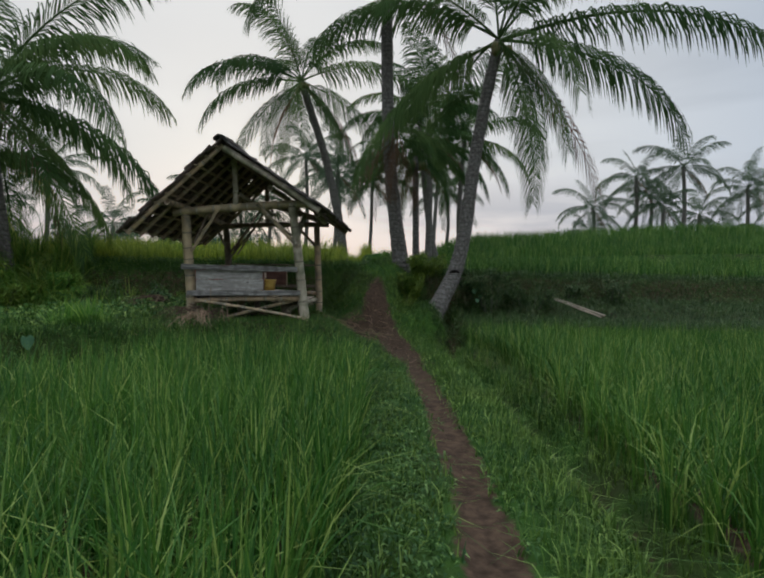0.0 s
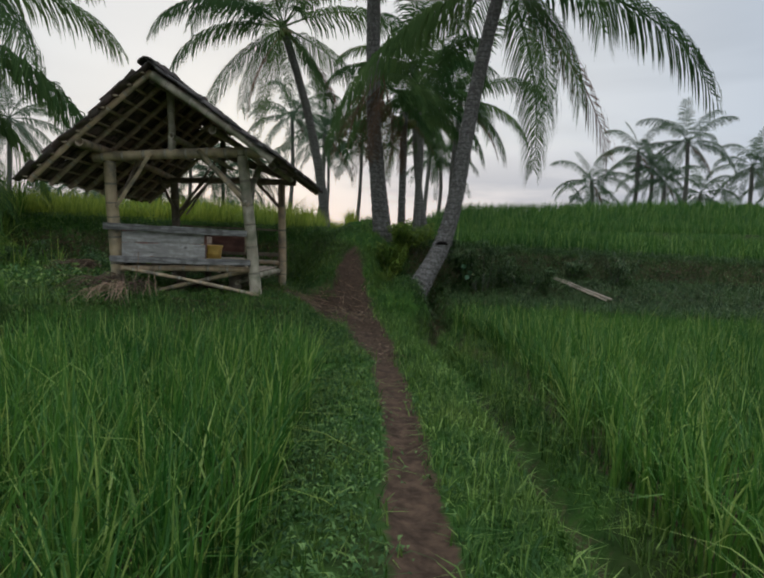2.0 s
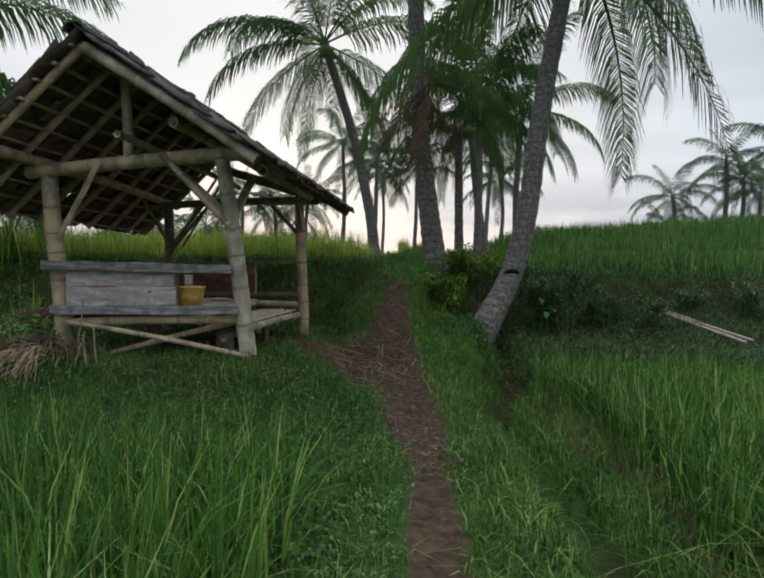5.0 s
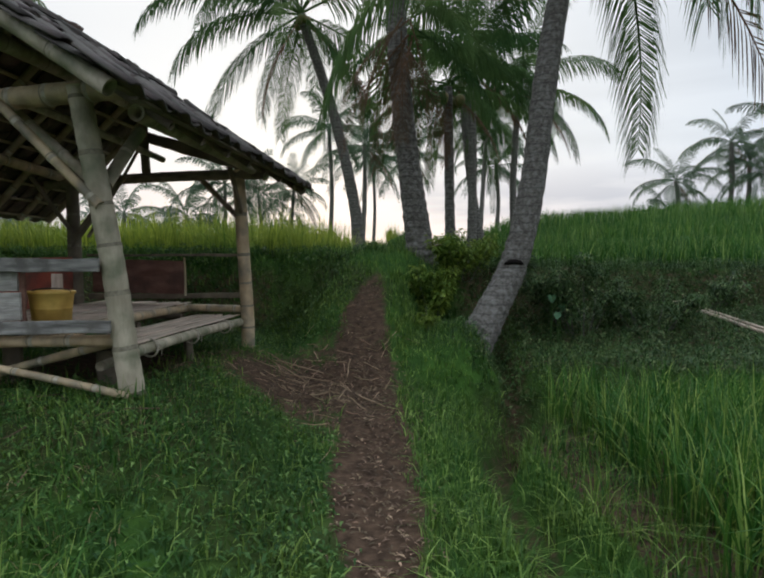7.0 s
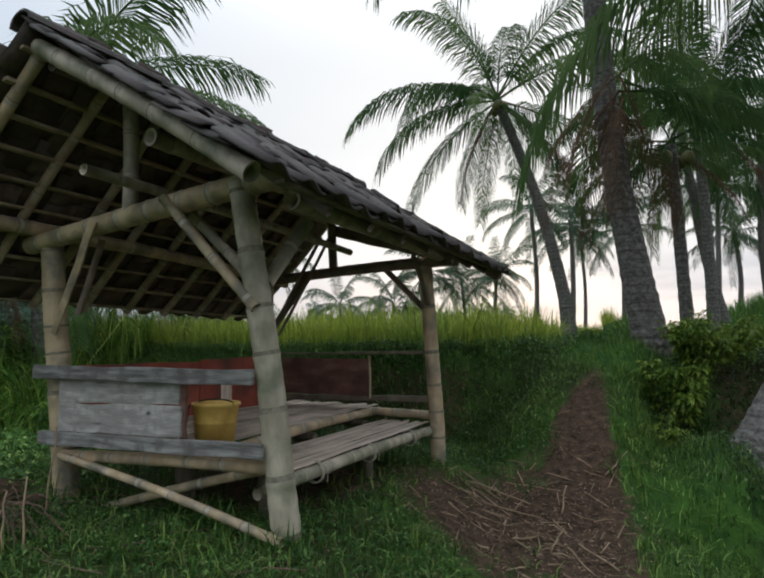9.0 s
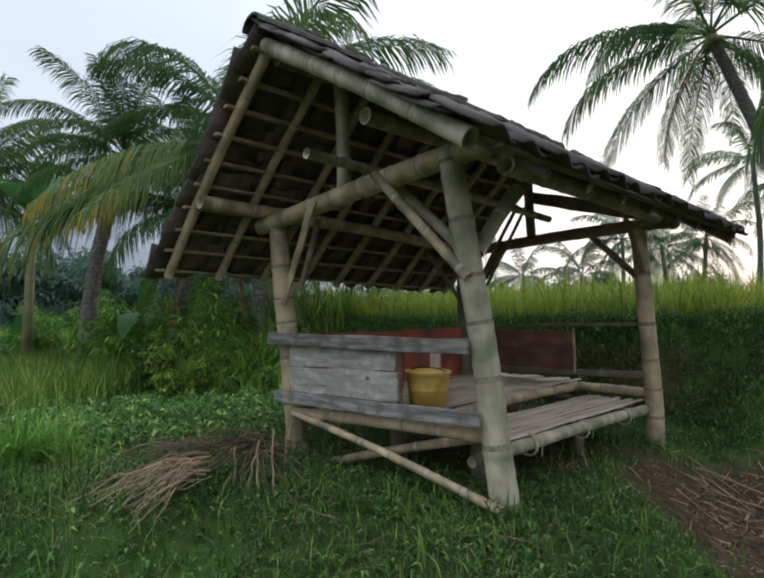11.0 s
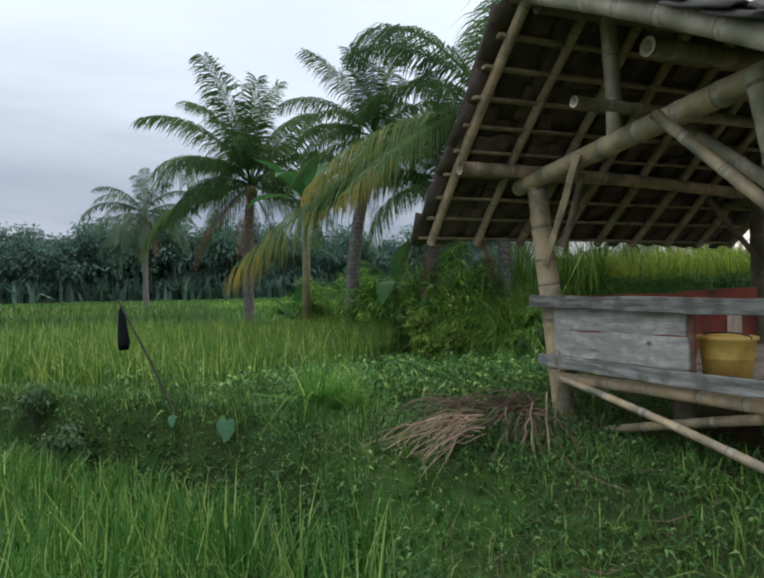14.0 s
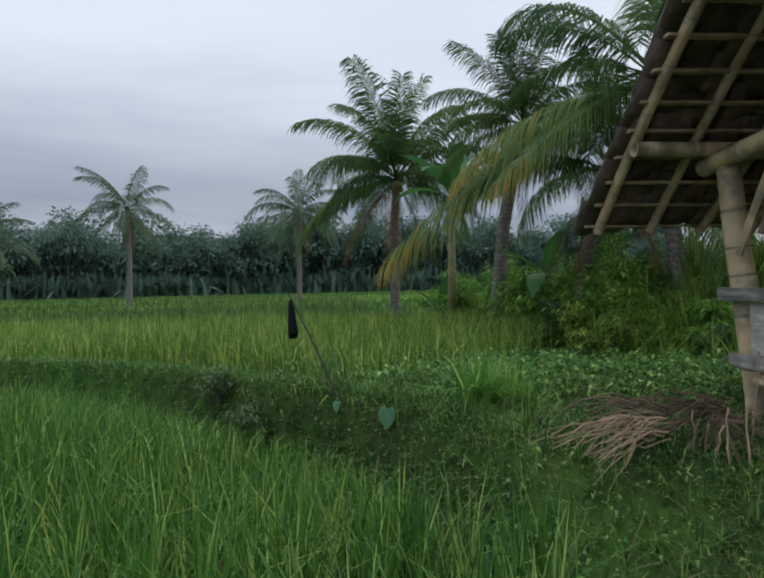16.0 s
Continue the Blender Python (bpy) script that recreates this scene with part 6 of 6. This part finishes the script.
def path_debris():
    rng = random.Random(21)

    def lay(cx, cy, az, ln, r, label, name="dry_stalk", cat="stalk", material=STRAW):
        dx, dy = math.cos(radians(az)) * ln / 2, math.sin(radians(az)) * ln / 2
        a, b = (cx - dx, cy - dy), (cx + dx, cy + dy)
        return stalk(name, (*a, gz(*a) + r + 0.015), (*b, gz(*b) + r + 0.015), r, label, cat, material, 0.012, rng.randrange(999))
    for cx, cy, az, ln, r in ((0.12, 11.55, -52, 0.75, 0.014), (0.02, 11.45, -60, 0.62, 0.011), (-0.17, 11.7, 88, 0.85, 0.012), (-0.2, 12.3, 92, 0.5, 0.012), (0.05, 12.35, -45, 0.42, 0.010),
                              (-0.75, 12.25, -12, 0.9, 0.013), (-0.85, 12.1, -20, 0.8, 0.012), (-0.6, 12.0, 5, 0.7, 0.011), (-0.95, 12.35, -28, 0.7, 0.012), (-0.5, 12.45, -15, 0.8, 0.010), (-0.7, 11.85, 30, 0.4, 0.012),
                              (-0.05, 10.2, 85, 0.55, 0.008), (-1.0, 12.0, 10, 0.6, 0.011), (0.2, 12.8, 60, 0.5, 0.01)):
        lay(cx, cy, az, ln * 0.66, r * 0.62, "pale dry stalk lying on the trodden earth path")
    # litter of small chips and leaf scraps
    nr = np.random.default_rng(5)
    n = 1100
    y = nr.uniform(8.2, 14.2, n)
    x = np.interp(y, PATH_Y, PATH_X) + nr.normal(0, 0.18, n)
    m = 1500
    y2, x2 = nr.normal(11.8, 0.6, m), nr.normal(-0.5, 0.45, m)
    x, y = np.concatenate([x, x2]), np.concatenate([y, y2])
    a = nr.uniform(0, 6.283, len(x))
    z = terrain(x, y) + 0.012
    me = leaf_mesh("leaf_litter", np.stack([x, y, z], 1), np.stack([np.cos(a), np.sin(a), nr.uniform(0, 0.35, len(x))], 1), nr.uniform(0.02, 0.075, len(x)), nr.uniform(0.006, 0.022, len(x)), STRAWDARK, curl=0.1)
    tagged(put("leaf_litter", me), "dry brown leaf scraps strewn on the path", "litter", kind="stuff")
    k = nr.uniform(0, 1, len(x)) < 0.42
    x, y, a = x[k] + 0.03, y[k] - 0.05, a[k] + 1.0
    me = leaf_mesh("leaf_litter", np.stack([x, y, terrain(x, y) + 0.014], 1), np.stack([np.cos(a), np.sin(a), nr.uniform(0, 0.3, len(x))], 1), nr.uniform(0.02, 0.07, len(x)), nr.uniform(0.005, 0.016, len(x)), STRAW, curl=0.1)
    tagged(put("leaf_litter", me), "pale straw chips strewn on the path", "litter", kind="stuff")
    items = []
    for k in range(110):
        cx, cy, az, ln = rng.gauss(-0.5, 0.45), rng.gauss(11.9, 0.6), radians(rng.gauss(-10, 70)), rng.uniform(0.06, 0.24)
        pts = []
        for i in range(3):
            px, py = cx + math.cos(az) * ln * (i - 1) / 2, cy + math.sin(az) * ln * (i - 1) / 2
            pts.append(Vector((px, py, gz(px, py) + 0.02 + rng.uniform(0, 0.02))))
        items.append((pts, rng.uniform(0.003, 0.007)))
    tagged(put("twig_litter", sticks_mesh("twig_litter", items, STRAW)), "scattered dry stalks and twigs beside the hut", "litter", kind="stuff")
    items = []
    for k in range(90):
        cx, cy, az, ln = rng.uniform(-4.6, -1.0), rng.uniform(8.3, 11.8), rng.uniform(0, 6.28), rng.uniform(0.12, 0.4)
        pts = []
        for i in range(3):
            px, py = cx + math.cos(az) * ln * (i - 1) / 2, cy + math.sin(az) * ln * (i - 1) / 2
            pts.append(Vector((px, py, gz(px, py) + 0.03 + rng.uniform(0, 0.04))))
        items.append((pts, rng.uniform(0.003, 0.006)))
    tagged(put("twig_litter", sticks_mesh("twig_litter", items, STRAWDARK)), "thin dry twigs scattered over the yard", "litter", kind="stuff")
    # withered stems still standing before the hut
    for x, y, h, dx in ((-3.02, 9.52, 0.60, 0.05), (-2.58, 9.02, 0.34, -0.05), (-2.52, 9.10, 0.40, -0.08), (-2.92, 9.06, 0.26, -0.06), (-2.70, 9.00, 0.24, 0.06)):
        stalk("withered_plant", (x, y, gz(x, y) - 0.02), (x + dx, y + 0.03, gz(x, y) + h), 0.007, "thin withered plant stem standing in the grass", "plant", STRAW, 0.012, rng.randrange(99))
    # two pale poles on the far bank
    for d in (0.0, 0.10):
        stalk("pole", (4.86 + d, 16.0, 0.86), (5.38 + d, 13.42, gz(5.4, 13.4) + 0.16 + d * 0.3), 0.032, "pale bare pole lying against the dark bank", "pole", SLATM, 0.015, 3)


path_debris()


def scarecrow():
    s = empty("scarecrow", (-5.42, 7.0, gz(-5.42, 7.0)))
    o = Vector(s.location)
    top = Vector((-5.80, 6.47, 1.50))
    V, F = tube([Vector((0, 0, -0.1)), (top - o) * 0.5 + Vector((0.02, 0, 0)), (top - o) * 1.04], [0.014, 0.012, 0.009], 6)
    put("stake", mesh_of("stake", V, F, CORD), s, "thin leaning stick")
    V, F = [], []
    prof = [(0.012, 0.0), (0.026, -0.04), (0.034, -0.14), (0.042, -0.26), (0.050, -0.36), (0.040, -0.43), (0.032, -0.41)]
    rng = random.Random(4)
    for r, z in prof:
        for k in range(12):
            a = 2 * math.pi * k / 12
            rr = r * (1 + 0.28 * math.sin(3 * a + z * 9) + rng.uniform(-0.08, 0.08))
            V.append((math.cos(a) * rr, math.sin(a) * rr, z + rng.uniform(-0.008, 0.008)))
    for i in range(len(prof) - 1):
        for k in range(12):
            k2 = (k + 1) % 12
            F.append((i * 12 + k, i * 12 + k2, i * 12 + 12 + k2, i * 12 + 12 + k))
    V = [tuple(Vector(v) + top - o + Vector((0.0, 0.02, -0.03))) for v in V]
    put("cloth", mesh_of("cloth", V, F, CLOTH, True), s, "limp black cloth rag")
    tagged(s, "leaning stick with a hanging black rag to scare birds", "scarecrow")


scarecrow()
TARO = mat("taro_leaf", (0.07, 0.18, 0.085), (0.11, 0.24, 0.12), 16, 0.5, translucent=0.3)


def taro(x, y, z, size, az, seed):
    """A heart-shaped leaf on a stalk, its face turned outwards and hanging."""
    t = empty("taro_plant", (x, y, gz(x, y)))
    o = Vector(t.location)
    c = Vector((x, y, z)) - o
    d = Vector((math.cos(radians(az)), math.sin(radians(az)), 0))
    put("stalk", mesh_of("stalk", *tube([Vector((0, 0, -0.02)) - d * 0.05, c * 0.6 - d * 0.02, c + Vector((0, 0, size * 0.2))], [0.008, 0.007, 0.005], 6), WEED), t)
    s = Vector((-d.y, d.x, 0))
    n = (Vector((0, 0, -1)) * 0.93 + d * 0.35).normalized()
    out = [(0, 0.16), (0.18, 0.32), (0.36, 0.30), (0.47, 0.10), (0.46, -0.15), (0.36, -0.42), (0.18, -0.66), (0, -0.86), (-0.18, -0.66), (-0.36, -0.42), (-0.46, -0.15), (-0.47, 0.10), (-0.36, 0.30), (-0.18, 0.32)]
    V = [c + d * 0.01]
    for a, b in out:
        V.append(c + s * a * size - n * b * size * 1.0 + d * (0.22 * size * abs(a) + 0.10 * size * math.sin(b * 5 + seed)))
    F = [(0, i, i % len(out) + 1) for i in range(1, len(out) + 1)]
    put("leaf", mesh_of("leaf", V, F, TARO, True), t)
    tagged(t, "pale green heart-shaped taro leaf growing on the bund face", "taro plant")


taro(-4.80, 7.40, 0.42, 0.185, -30, 1)
taro(-5.25, 6.95, 0.42, 0.10, -45, 2)
taro(2.35, 13.85, 1.05, 0.11, -95, 3)
taro(2.50, 13.95, 0.92, 0.11, -80, 4)
taro(2.42, 13.80, 0.82, 0.10, -110, 5)


# ---------- banana plants ----------
BANANA = mat("banana_leaf", (0.05, 0.15, 0.04), (0.09, 0.22, 0.06), 1.5, 0.45, translucent=0.4, rand=0.2)
BANANA_STEM = mat("banana_stem", (0.14, 0.15, 0.06), (0.24, 0.20, 0.10), 5, 0.7, 0.2, 20)


def banana_leaf(length, width, elev, bend, seed):
    """One long arched leaf with a folded midrib and torn edges, towards +x."""
    rng = random.Random(seed)
    n = 16
    V, F, p, a = [], [], Vector((0, 0, 0)), radians(elev)
    for i in range(n + 1):
        f = i / n
        w = width * (0.05 + 0.95 * min(1.0, max(0.0, f - 0.15) * 6)) * (1 - max(0, f - 0.75) * 3.6) * 0.5 if f > 0.15 else 0.02
        w = max(w, 0.015)
        side, nrm = Vector((0, 1, 0)), Vector((-math.sin(a), 0, math.cos(a)))
        tear = [rng.uniform(0.7, 1.05), rng.uniform(0.7, 1.05)]
        V += [p - side * w * tear[0] + nrm * w * 0.2 - Vector((0, 0, w * 0.25)), p, p + side * w * tear[1] + nrm * w * 0.2 - Vector((0, 0, w * 0.25))]
        p = p + Vector((math.cos(a), 0, math.sin(a))) * length / n
        a -= radians(bend) / n * (0.4 + 1.2 * f)
    for i in range(n):
        b = i * 3
        for k in range(2):
            F.append((b + k, b + k + 1, b + k + 4, b + k + 3))
    return mesh_of("leaf", V, F, BANANA, True)


def banana(x, y, stem, size, leaves, seed):
    rng = random.Random(seed)
    b = empty("banana_plant", (x, y, gz(x, y) - 0.05))
    put("stem", mesh_of("stem", *tube([(0, 0, 0), (0.04, 0, stem * 0.5), (0, 0.03, stem)], [0.14, 0.11, 0.07], 10), BANANA_STEM, True), b)
    for i in range(leaves):
        f = i / leaves
        me = banana_leaf(2.1 * size * rng.uniform(0.8, 1.1), 0.55 * size, 78 - 60 * f, 60 + 60 * f, seed * 20 + i)
        put("leaf", me, b, m=Matrix.Translation((0, 0, stem - 0.1)) @ pose(0, 0, 0, 0, 0, i * 137.5 + rng.uniform(-15, 15)))
    tagged(b, "banana plant with broad torn green leaves at the paddy edge", "banana plant")


banana(-15.6, 10.6, 4.0, 1.0, 9, 1)
banana(-17.2, 10.6, 0.7, 0.75, 7, 2)
banana(-12.3, 12.1, 1.4, 0.8, 6, 3)
